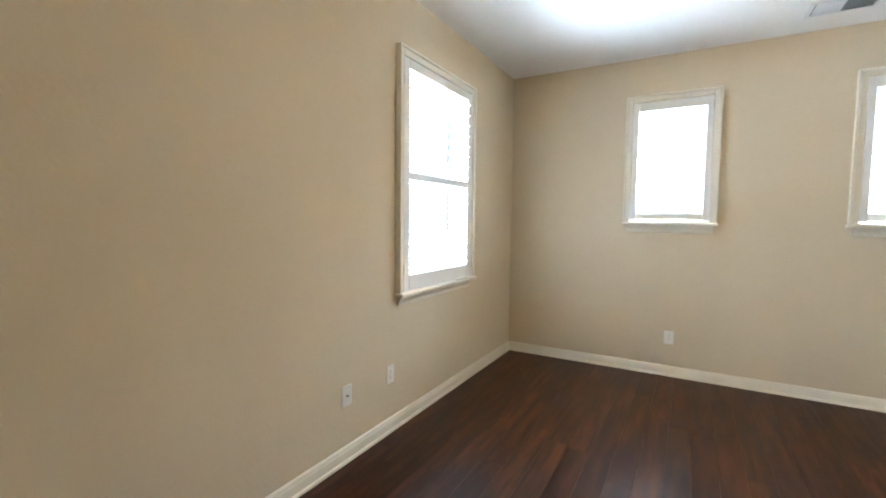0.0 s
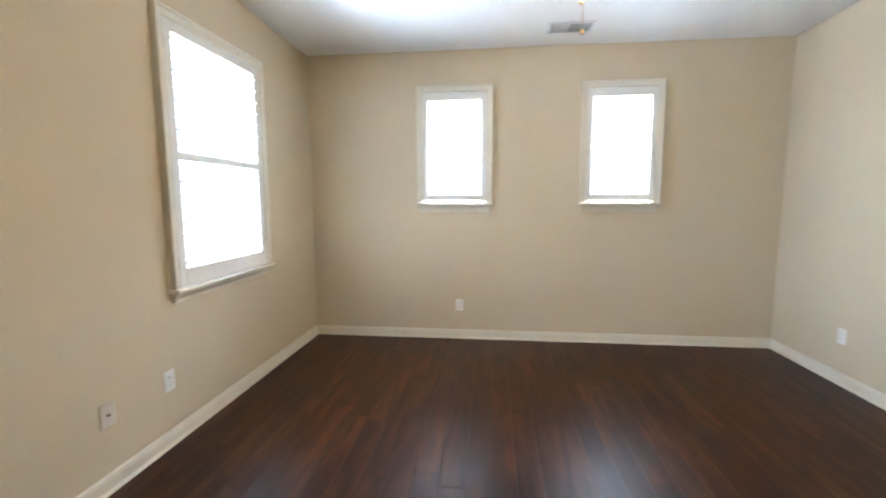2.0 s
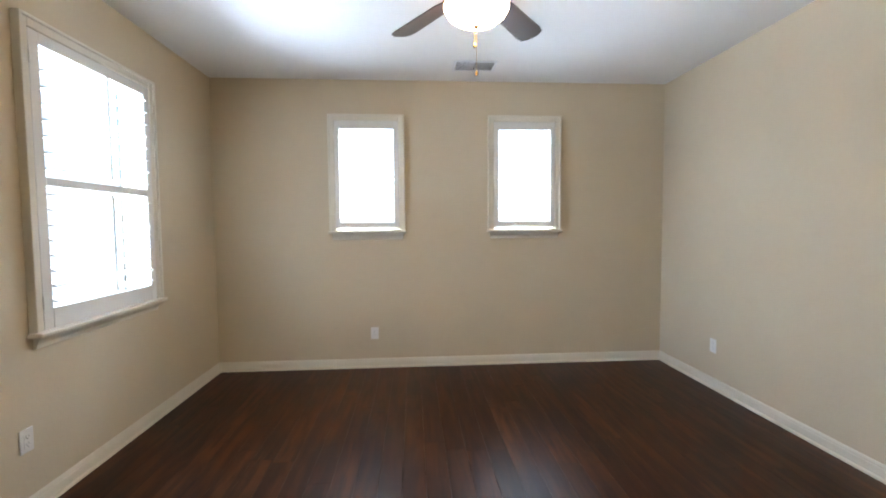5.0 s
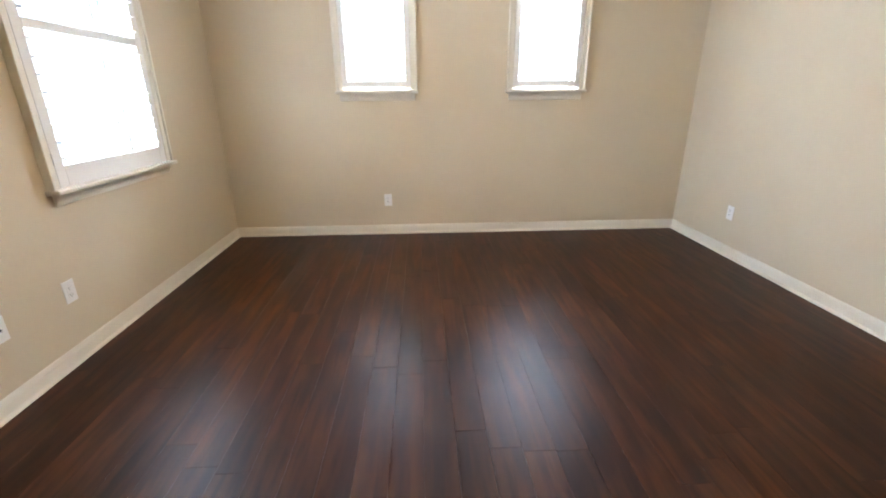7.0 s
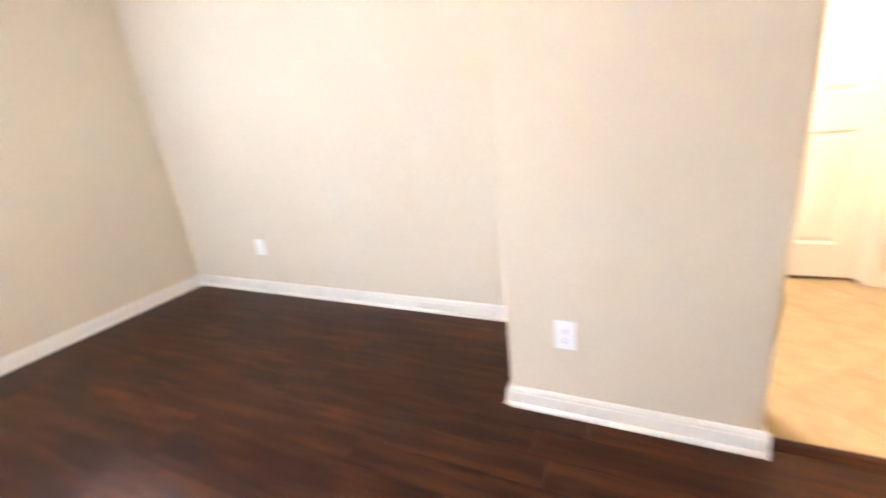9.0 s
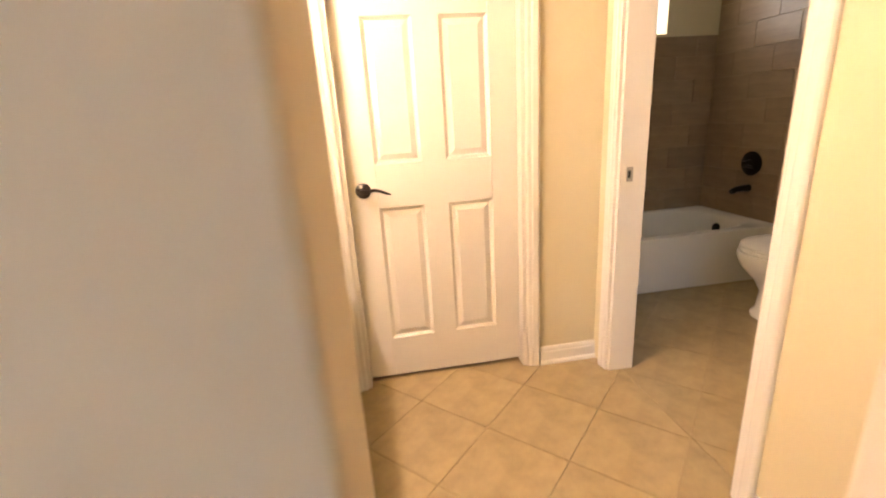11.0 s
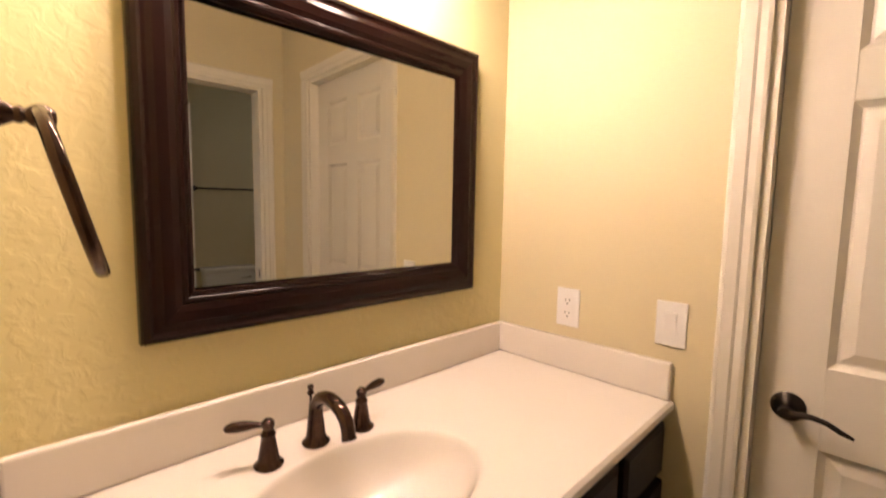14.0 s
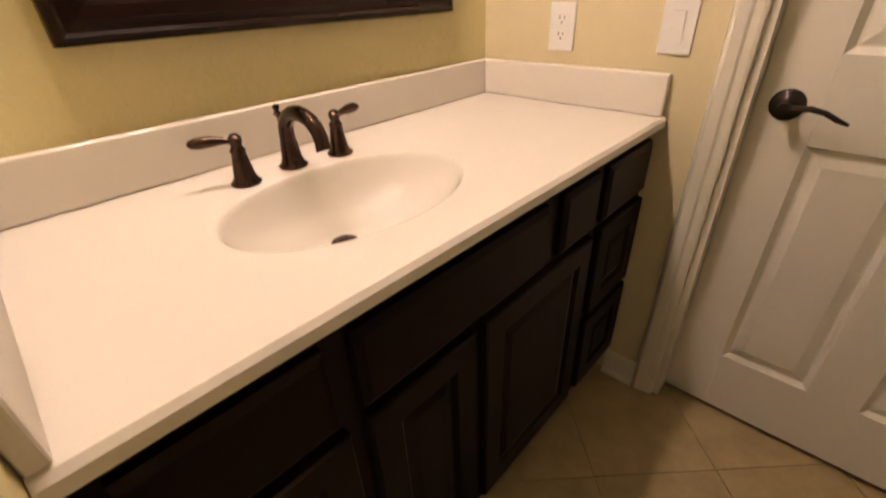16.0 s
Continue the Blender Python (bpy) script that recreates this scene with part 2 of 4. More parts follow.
def tube(bm, points, radii, n=16, flat=1.0):
    """A round bar through points, with a radius at each."""
    pts = [Vector(p) for p in points]
    rings = []
    side = None
    for i, p in enumerate(pts):
        d = (pts[min(i + 1, len(pts) - 1)] - pts[max(i - 1, 0)]).normalized()
        if side is None:
            side = d.orthogonal().normalized()
        side = (side - d * side.dot(d)).normalized()
        up = d.cross(side)
        r = radii[i] if hasattr(radii, "__len__") else radii
        rings.append([bm.verts.new(p + side * r * math.cos(2 * math.pi * k / n) + up * r * flat * math.sin(2 * math.pi * k / n)) for k in range(n)])
    for a, b in zip(rings, rings[1:]):
        for k in range(n):
            bm.faces.new((a[k], a[(k + 1) % n], b[(k + 1) % n], b[k]))
    bm.faces.new(rings[0][::-1])
    bm.faces.new(rings[-1])


def prism(bm, outline, m, depth):
    """A flat outline (x, z), pushed along y by depth, then moved by m."""
    t = bmesh.new()
    lo = [t.verts.new((x, 0, z)) for x, z in outline]
    hi = [t.verts.new((x, depth, z)) for x, z in outline]
    t.faces.new(lo)
    t.faces.new(hi[::-1])
    k = len(lo)
    for i in range(k):
        t.faces.new((lo[i], hi[i], hi[(i + 1) % k], lo[(i + 1) % k]))
    join(bm, t, m)


def part(name, bm, mat, parent=None, label="", smooth=False):
    bmesh.ops.recalc_face_normals(bm, faces=bm.faces[:])
    me = bpy.data.meshes.new(name)
    bm.to_mesh(me)
    bm.free()
    me.materials.append(mat)
    if smooth:
        for p in me.polygons:
            p.use_smooth = True
        me.set_sharp_from_angle(angle=radians(40))
    ob = new(name, me)
    if parent is not None:
        ob.parent = parent
    if label:
        ob["label"] = label
    return ob


def empty(name, label, category, m=None, group="", kind=""):
    ob = new(name)
    if m is not None:
        ob.matrix_world = m
    return tagged(ob, label, category, group, kind)


def boxes(name, items, mat, label, category, kind="structure"):
    bm = bmesh.new()
    for a, b in items:
        box(bm, a, b)
    return tagged(part(name, bm, mat), label, category, kind=kind)


# ---- plan ----
H = 2.74            # ceiling
W = 4.335           # bedroom, inner width
SX, SY = 3.672, -2.832   # front and north faces of the wall that juts out
OP_N, OP_S = -3.672, -4.395  # sides of the opening to the bathroom
BW, BE, BN, BS = 3.93, 5.165, -2.885, -4.72  # bathroom walls
TS, TE = -6.38, 6.54  # far walls of the toilet room
TUBX = 5.78
D1A, D1B = -3.595, -4.37  # doorway in the east bathroom wall
D2A, D2B = 4.275, 5.035  # doorway to the toilet room
TH = 0.12
WA, WB, WL = (1.42, 1.845, 0.60, 1.03), (2.93, 1.845, 0.60, 1.03), (-1.46, 1.605, 0.95, 1.47)
SOUTH = -5.60

boxes("wall_west", [((-0.16, SOUTH, 0), (0, WL[0] - WL[2] / 2, H)), ((-0.16, WL[0] + WL[2] / 2, 0), (0, 0, H)),
      ((-0.16, WL[0] - WL[2] / 2, 0), (0, WL[0] + WL[2] / 2, WL[1] - WL[3] / 2)), ((-0.16, WL[0] - WL[2] / 2, WL[1] + WL[3] / 2), (0, WL[0] + WL[2] / 2, H))],
      PAINT, "beige painted plaster wall with a tall shuttered window", "wall")
n_items = []
xs = [-0.16, WA[0] - 0.30, WA[0] + 0.30, WB[0] - 0.30, WB[0] + 0.30, W + 0.16]
for k in range(0, 6, 2):
    n_items.append(((xs[k], 0, 0), (xs[k + 1], 0.16, H)))
for c in (WA, WB):
    n_items.append(((c[0] - 0.30, 0, 0), (c[0] + 0.30, 0.16, c[1] - c[3] / 2)))
    n_items.append(((c[0] - 0.30, 0, c[1] + c[3] / 2), (c[0] + 0.30, 0.16, H)))
boxes("wall_north", n_items, PAINT, "beige painted wall with two high windows", "wall")
boxes("wall_east", [((W, SY, 0), (W + 0.14, 0, H))], PAINT, "beige painted plain wall of the bedroom", "wall")


def corner_wall(name, outline, rounded, label):
    """A wall from its plan outline, with rounded plaster at the named outside corners."""
    bm = bmesh.new()
    lo = [bm.verts.new((*p, 0)) for p in outline]
    hi = [bm.verts.new((*p, H)) for p in outline]
    n = len(outline)
    bm.faces.new(lo[::-1])
    bm.faces.new(hi)
    ups = []
    for k in range(n):
        bm.faces.new((lo[k], lo[(k + 1) % n], hi[(k + 1) % n], hi[k]))
    for k in rounded:
        ups.append(bm.edges.get((lo[k], hi[k])))
    bmesh.ops.bevel(bm, geom=ups, offset=0.018, segments=5, affect="EDGES", profile=0.5)
    return tagged(part(name, bm, PAINT, smooth=True), label, "wall", kind="structure")


corner_wall("wall_jut", [(SX, SY), (SX, OP_N), (BW, OP_N), (BW, BN), (BE + TH, BN), (BE + TH, SY)], (0, 1), "beige wall that juts out beside the bathroom opening")
corner_wall("wall_entry", [(2.95, OP_S), (2.95, SOUTH), (2.95 + TH, SOUTH), (2.95 + TH, OP_S - TH), (3.68, OP_S - TH), (3.68, BS - TH), (3.80, BS - TH), (3.80, OP_S)], (0, 7), "beige wall with an outside corner at the bathroom entry")
boxes("wall_south", [((-0.16, SOUTH - TH, 0), (2.95 + TH, SOUTH, H))], PAINT, "beige painted wall behind the bedroom", "wall")
HD = 2.05  # door head
boxes("bathroom_wall_east", [((BE, D1A, 0), (BE + TH, BN, H)), ((BE, BS - TH, 0), (BE + TH, D1B, H)), ((BE, D1B, HD), (BE + TH, D1A, H))],
      CREAM, "cream wall of the bathroom with a panel door", "wall")
boxes("bathroom_wall_south", [((3.68, BS - TH, 0), (D2A, BS, H)), ((D2B, BS - TH, 0), (BE, BS, H)), ((D2A, BS - TH, HD), (D2B, BS, H))],
      CREAM, "cream bathroom wall with the toilet room doorway", "wall")
# the gap in the far east wall is an assumed opening for the added lamp
boxes("toilet_room_walls", [((3.68, TS - TH, 0), (TE + TH, TS, H)), ((BE + TH, BS - TH, 0), (TE + TH, BS, H)), ((3.68, TS, 0), (3.80, BS - TH, H)),
      ((TE, TS, 0), (TE + TH, -5.95, H)), ((TE, -5.15, 0), (TE + TH, BS - TH, H)), ((TE, -5.95, 0), (TE + TH, -5.15, 1.68)), ((TE, -5.95, 2.22), (TE + TH, -5.15, H))], CREAM, "cream walls that close the toilet room", "wall")
boxes("bathroom_wall_north", [((BW + 0.004, BN - 0.004, 0), (BE, BN, H)), ((BW, OP_N + 0.004, 0), (BW + 0.004, BN - 0.0, H))], LIT_PAINT, "beige textured wall behind the vanity, tinted yellow for the lamp glow", "wall")
boxes("closet_back", [((BE + TH, -4.60, 0), (BE + 0.8, -4.55, H)), ((BE + TH, -3.3, 0), (BE + 0.8, -3.25, H)), ((BE + 0.8, -4.60, 0), (BE + 0.85, -3.25, H))], PAINT, "plain beige wall behind the closed door", "wall")
boxes("ceiling", [((-0.16, SOUTH - TH, H), (BE + 0.85, 0.16, H + 0.1)), ((BE + 0.85, TS - TH, H), (TE + TH, -4.5, H + 0.1)), ((2.95 + TH, TS - TH, H), (BE + 0.85, SOUTH - TH, H + 0.1))], CEIL, "white painted textured ceiling", "ceiling")
boxes("floor", [((-0.16, SOUTH - TH, -0.1), (SX + 0.06, 0.16, -0.012)), ((SX + 0.06, SY, -0.1), (W + 0.14, 0.16, -0.012))], SLOT, "dark underlay below the laminate boards", "floor")
boxes("bathroom_floor", [((SX + 0.06, TS - TH, -0.1), (TE + TH, SY, -0.004))], GROUT, "tan grout bed of the tiled floor", "floor")

# ---- baseboards ----
BASE = [(0, 0), (0.024, 0), (0.0235, 0.008), (0.020, 0.014), (0.013, 0.018), (0.013, 0.062), (0.010, 0.068), (0.010, 0.076), (0.005, 0.087), (0, 0.089)]


def baseboard(p, q, out, ends=(0, 0)):
    """Along the floor from p to q; out is the side that faces the room. ends lengthen it round outside corners."""
    p, q, o = Vector((*p, 0)), Vector((*q, 0)), Vector((*out, 0))
    d = (q - p).normalized()
    p, q = p - d * ends[0], q + d * ends[1]
    m = Matrix((( o.x, d.x, 0, p.x), (o.y, d.y, 0, p.y), (0, 0, 1, 0.0), (0, 0, 0, 1)))
    bm = bmesh.new()
    prism(bm, BASE, m, (q - p).length)
    tagged(part("baseboard", bm, TRIM), "white painted wooden baseboard with a moulded top", "baseboard", kind="structure")


baseboard((0, SOUTH), (0, 0), (1, 0))
baseboard((0.016, 0), (W, 0), (0, -1))
baseboard((W, -0.016), (W, SY), (-1, 0))
baseboard((W - 0.016, SY), (SX, SY), (0, 1), (0, 0.016))
baseboard((SX, SY), (SX, OP_N), (-1, 0), (0, 0.016))
baseboard((SX, OP_N), (BW, OP_N), (0, -1), (0, 0))
baseboard((2.95, OP_S), (3.80, OP_S), (0, 1), (0.016, 0.016))
baseboard((2.95, OP_S), (2.95, SOUTH), (-1, 0))
baseboard((3.80, OP_S), (3.80, BS), (1, 0))
baseboard((3.816, BS), (D2A - 0.065, BS), (0, 1))
baseboard((BE, -3.43), (BE, D1A + 0.065), (-1, 0))
baseboard((BE, D1B - 0.065), (BE, BS), (-1, 0))
baseboard((5.05, TS), (3.80, TS), (0, 1))
baseboard((5.84, TS), (5.05, TS), (0, 1))

# ---- windows with shutters ----


def casing_piece(parent, a, b, name="casing"):
    bm = bmesh.new()
    rbox(bm, a, b, 0.006)
    return part(name, bm, TRIM, parent)


def shutter_window(name, m, w, h, sections, label):
    """Built facing -y, centred on x, with the middle of the opening at z = 0 and the wall's face at y = 0."""
    win = empty(name, label, "window", m, kind="structure")
    x, z, c = w / 2, h / 2, 0.052
    casing_piece(win, (-x - c, -0.030, -z), (-x, 0, z + c))
    casing_piece(win, (x, -0.030, -z), (x + c, 0, z + c))
    casing_piece(win, (-x, -0.030, z), (x, 0, z + c))
    for s in (-1, 1):
        bm = bmesh.new()
        rbox(bm, (s * (x + c + 0.004), -0.044, -z), (s * (x + c - 0.012), -0.0005, z + c + 0.004), 0.004)
        part("back_band", bm, TRIM, win)
    bm = bmesh.new()
    rbox(bm, (-x - c + 0.0125, -0.044, z + c - 0.012), (x + c - 0.0125, -0.0005, z + c + 0.004), 0.004)
    part("back_band", bm, TRIM, win)
    bm = bmesh.new()
    rbox(bm, (-x - c - 0.012, -0.066, -z - 0.026), (x + c + 0.012, 0.06, -z - 0.001), 0.007, 3)
    part("window_sill", bm, TRIM, win)
    bm = bmesh.new()
    prism(bm, [(0, 0), (0.012, 0.004), (0.016, 0.026), (0.026, 0.044), (0.028, 0.06), (0, 0.06)], Matrix(((0, 1, 0, -x - c + 0.02), (-1, 0, 0, 0), (0, 0, 1, -z - 0.087), (0, 0, 0, 1))), w + 2 * c - 0.04)
    part("apron", bm, TRIM, win)
    # lining of the opening
    bm = bmesh.new()
    for s in (-1, 1):
        box(bm, (s * x, 0.002, -z), (s * (x - 0.008), 0.158, z))
    box(bm, (-x + 0.008, 0.002, z - 0.008), (x - 0.008, 0.158, z))
    part("lining", bm, TRIM, win)
    # sash and glass
    bm = bmesh.new()
    for s in (-1, 1):
        box(bm, (s * (x - 0.009), 0.12, -z + 0.002), (s * (x - 0.04), 0.15, z - 0.009))
    box(bm, (-x + 0.04, 0.12, -z + 0.002), (x - 0.04, 0.15, -z + 0.035))
    box(bm, (-x + 0.04, 0.12, z - 0.045), (x - 0.04, 0.15, z - 0.009))
    box(bm, (-x + 0.04, 0.12, -0.018), (x - 0.04, 0.15, 0.018))
    part("window_frame", bm, TRIM, win)
    for lo, hi in ((-z + 0.036, -0.019), (0.019, z - 0.046)):
        bm = bmesh.new()
        box(bm, (-x + 0.041, 0.133, lo), (x - 0.041, 0.137, hi))
        pane = part("pane", bm, GLASS, win)
        pane.visible_shadow = False
    # shutter panel
    st = sections["stile"]
    low = -z + sections["gap"]
    for s in (-1, 1):
        bm = bmesh.new()
        rbox(bm, (s * (x - 0.002), -0.028, low), (s * (x - 0.010 - st), 0.0, z - 0.004), 0.003)
        part("shutter_stile", bm, SHUT, win)
    ex = x - 0.011 - st
    for lo, hi in sections["rails"]:
        bm = bmesh.new()
        rbox(bm, (-ex, -0.028, lo), (ex, 0.0, hi), 0.003)
        part("shutter_rail", bm, SHUT, win)
    t = bmesh.new()
    prof = [(0.041 * math.cos(a), 0.0070 * math.sin(a)) for a in [2 * math.pi * k / 12 for k in range(12)]]
    prism(t, prof, Matrix(((0, 1, 0, -ex + 0.001), (1, 0, 0, 0), (0, 0, 1, 0), (0, 0, 0, 1))), 2 * ex - 0.002)
    blade = part("louver", t, SHUT, win, smooth=True)
    first = True
    for lo, hi, tilt in sections["louvers"]:
        n = max(1, round((hi - lo) / 0.078))
        pitch = (hi - lo) / n
        for k in range(n):
            ob = blade if first else new("louver", blade.data)
            ob.parent = win
            ob.matrix_local = pose(0, -0.012, lo + pitch * (k + 0.5), tilt)
            first = False
        bm = bmesh.new()
        rbox(bm, (-0.0075, -0.074, lo + 0.02), (0.0075, -0.058, hi - 0.02), 0.003)
        if sections["rod"]:
            part("tilt_rod", bm, SHUT, win)
        else:
            bm.free()
    for s in (-1, 1):
        for hz in (-z + 0.14, z - 0.14):
            bm = bmesh.new()
            rbox(bm, (s * (x - 0.006), -0.036, hz - 0.03), (s * (x + 0.004), -0.026, hz + 0.03), 0.002)
            part("hinge", bm, SHUT, win)
    return win


small = {"rails": [(-0.488, -0.440), (0.437, 0.511)], "louvers": [(-0.440, 0.437, 9)], "rod": False, "stile": 0.036, "gap": 0.022}
for k, c in enumerate((WA, WB)):
    shutter_window(f"window_{k + 1}", pose(c[0], 0, c[1]), c[2], c[3], small, "white shuttered window with bright daylight behind open louvers")
tall = {"rails": [(-0.734, -0.632), (-0.016, 0.029), (0.672, 0.731)], "louvers": [(-0.632, -0.016, 14), (0.029, 0.672, 1)], "rod": True, "stile": 0.052, "gap": 0.001}
shutter_window("window_3", pose(0, WL[0], WL[1], 0, 0, 90), WL[2], WL[3], tall, "tall white plantation shutter window with two louver sections")

# ---- wall plates ----


def plate(m, kind, label):
    ob = empty("wall_outlet" if kind == "outlet" else "light_switch" if kind == "switch" else "cable_outlet", label, "outlet" if kind == "outlet" else "switch" if kind == "switch" else "outlet", m)
    bm = bmesh.new()
    w = 0.037
    rbox(bm, (-w, -0.006, -0.058), (w, 0, 0.058), 0.003)
    part("cover_plate", bm, PLASTIC, ob)
    if kind == "outlet":
        bm = bmesh.new()
        rbox(bm, (-0.0175, -0.0075, -0.034), (0.0175, -0.0055, 0.034), 0.001)
        part("socket_face", bm, PLASTIC, ob)
        for cz in (-0.019, 0.019):
            bm = bmesh.new()
            box(bm, (-0.0075, -0.0082, cz - 0.001), (-0.0055, -0.0074, cz + 0.008))
            box(bm, (0.0055, -0.0082, cz), (0.0075, -0.0074, cz + 0.007))
            lathe(bm, [(0.0, 0.0), (0.0026, 0.0), (0.0026, 0.0008), (0, 0.0008)], pose(0, -0.0074, cz - 0.008, 90), 10)
            part("slots", bm, SLOT, ob)
    elif kind == "switch":
        bm = bmesh.new()
        rbox(bm, (-0.0165, -0.0068, -0.033), (0.0165, -0.0058, 0.033), 0.0004, 1)
        part("switch_frame", bm, PLASTIC, ob)
        bm = bmesh.new()
        prism(bm, [(-0.0075, -0.031), (-0.0125, 0.029), (-0.0115, 0.031), (-0.0062, 0.031), (-0.0062, -0.031)], Matrix(((0, 1, 0, -0.013), (1, 0, 0, 0), (0, 0, 1, 0), (0, 0, 0, 1))), 0.026)
        part("rocker", bm, PLASTIC, ob)
    else:
        bm = bmesh.new()
        lathe(bm, [(0.0, 0.0), (0.0065, 0.0), (0.0065, 0.004), (0.0045, 0.004), (0.0045, 0.010), (0.001, 0.010), (0.001, 0.004), (0, 0.004)], pose(0, -0.006, 0, 90), 14)
        part("coaxial_jack", bm, SLOT, ob)
    for sz in ((-0.042, 0.042) if kind != "outlet" else (-0.048, 0.048)):
        bm = bmesh.new()
        lathe(bm, [(0.003, 0), (0.003, 0.001), (0, 0.0014)], pose(0, -0.006, sz, 90), 10)
        part("screw", bm, PLASTIC, ob)
    return ob


plate(pose(1.468, 0, 0.337), "outlet", "white duplex outlet low on the beige wall")
plate(pose(W, -0.783, 0.357, 0, 0, -90), "outlet", "white outlet low on the plain wall")
plate(pose(0, -2.040, 0.367, 0, 0, 90), "outlet", "white outlet plate below the tall window")
plate(pose(0, -2.435, 0.369, 0, 0, 90), "cable", "white cable jack plate low on the wall")
plate(pose(SX, -3.055, 0.349, 0, 0, -90), "outlet", "white outlet on the wall that juts out")
plate(pose(BE, -3.146, 1.060, 0, 0, -90), "outlet", "white duplex outlet above the vanity splash")
plate(pose(BE, -3.434, 1.067, 0, 0, -90), "switch", "white rocker light switch beside the door casing")

# ---- ceiling vent ----
vent = empty("ceiling_vent", "white metal air vent set in the bedroom ceiling", "vent", pose(2.39, -0.41, H))
bm = bmesh.new()
for s in (-1, 1):
    rbox(bm, (s * 0.185, -0.115, -0.010), (s * 0.160, 0.115, -0.001), 0.003)
    rbox(bm, (-0.160, s * 0.115, -0.010), (0.160, s * 0.090, -0.001), 0.003)
part("frame", bm, VENT, vent)
bm = bmesh.new()
box(bm, (-0.160, -0.090, -0.003), (0.160, 0.090, -0.001))
part("backing", bm, SLOT, vent)
for half in (-1, 1):
    for k in range(13):
        bm = bmesh.new()
        box(bm, (-0.0008, -0.088, -0.0055), (0.0008, 0.088, 0.0055))
        ob = part("slat", bm, VENT, vent)
        ob.matrix_local = pose(half * (0.008 + 0.0118 * k), 0, -0.008, 0, half * 40, 0)

# ---- ceiling fan ----
fan = empty("ceiling_fan", "ceiling fan with dark blades and a lit frosted bowl", "fan", pose(2.145, -2.20, 0))
bm = bmesh.new()
lathe(bm, [(0, H - 0.001), (0.068, H - 0.001), (0.066, H - 0.02), (0.045, H - 0.05), (0.014, H - 0.06), (0.014, 2.57), (0, 2.57)])
part("canopy", bm, BRASS, fan, smooth=True)
bm = bmesh.new()
lathe(bm, [(0, 2.575), (0.035, 2.57), (0.09, 2.55), (0.115, 2.52), (0.118, 2.47), (0.10, 2.44), (0.07, 2.42), (0.06, 2.385), (0.075, 2.365), (0.0, 2.365)])
part("motor_housing", bm, BRASS, fan, smooth=True)
bm = bmesh.new()
lathe(bm, [(0.0, 2.372), (0.120, 2.371), (0.142, 2.362), (0.146, 2.345), (0.128, 2.312), (0.095, 2.289), (0.05, 2.275), (0.0, 2.271)])
part("light_bowl", bm, BOWL, fan, "lit frosted glass light bowl", smooth=True)
bm = bmesh.new()
lathe(bm, [(0, 2.271), (0.014, 2.268), (0.010, 2.258), (0.004, 2.252), (0, 2.250)])
part("finial", bm, BRASS, fan, smooth=True)
for k in range(5):
    a = 52 + 72 * k
    bm = bmesh.new()
    outline = [(0.19, -0.045), (0.24, -0.058), (0.58, -0.070), (0.625, -0.062), (0.645, -0.035), (0.648, 0.0), (0.645, 0.035), (0.625, 0.062), (0.58, 0.070), (0.24, 0.058), (0.19, 0.045)]
    prism(bm, outline, pose(0, 0, 0, -90) , 0.006)
    blade = part("fan_blade", bm, BLADE, fan, "dark brown wooden blade")
    blade.matrix_local = pose(0, 0, 2.445, 0, 0, a) @ pose(0, 0, 0, -13)
    bm = bmesh.new()
    tube(bm, [(0.10, 0, 2.455), (0.15, 0, 2.448), (0.21, 0, 2.450), (0.27, 0, 2.452)], [0.014, 0.012, 0.020, 0.012], 10, 0.35)
    arm = part("blade_arm", bm, BRASS, fan, smooth=True)
    arm.matrix_local = pose(0, 0, 0, 0, 0, a)
for dx, dy, z1 in ((0.0, 0.0, 2.05), (-0.006, 0.012, 2.177)):
    bm = bmesh.new()
    z = 2.262
    tube(bm, [(dx, dy, 2.262), (dx, dy, z1 + 0.02)], 0.0012, 6)
    while z > z1 + 0.022:
        z -= 0.012
        bmesh.ops.create_icosphere(bm, subdivisions=1, radius=0.0022, matrix=Matrix.Translation((dx, dy, z)))
    lathe(bm, [(0, 0.022), (0.004, 0.02), (0.008, 0.008), (0.005, 0.0), (0, -0.002)], pose(dx, dy, z1), 12)
    part("pull_chain", bm, BRASS, fan, "brass pull chain with a small knob")

# ---- panel doors ----


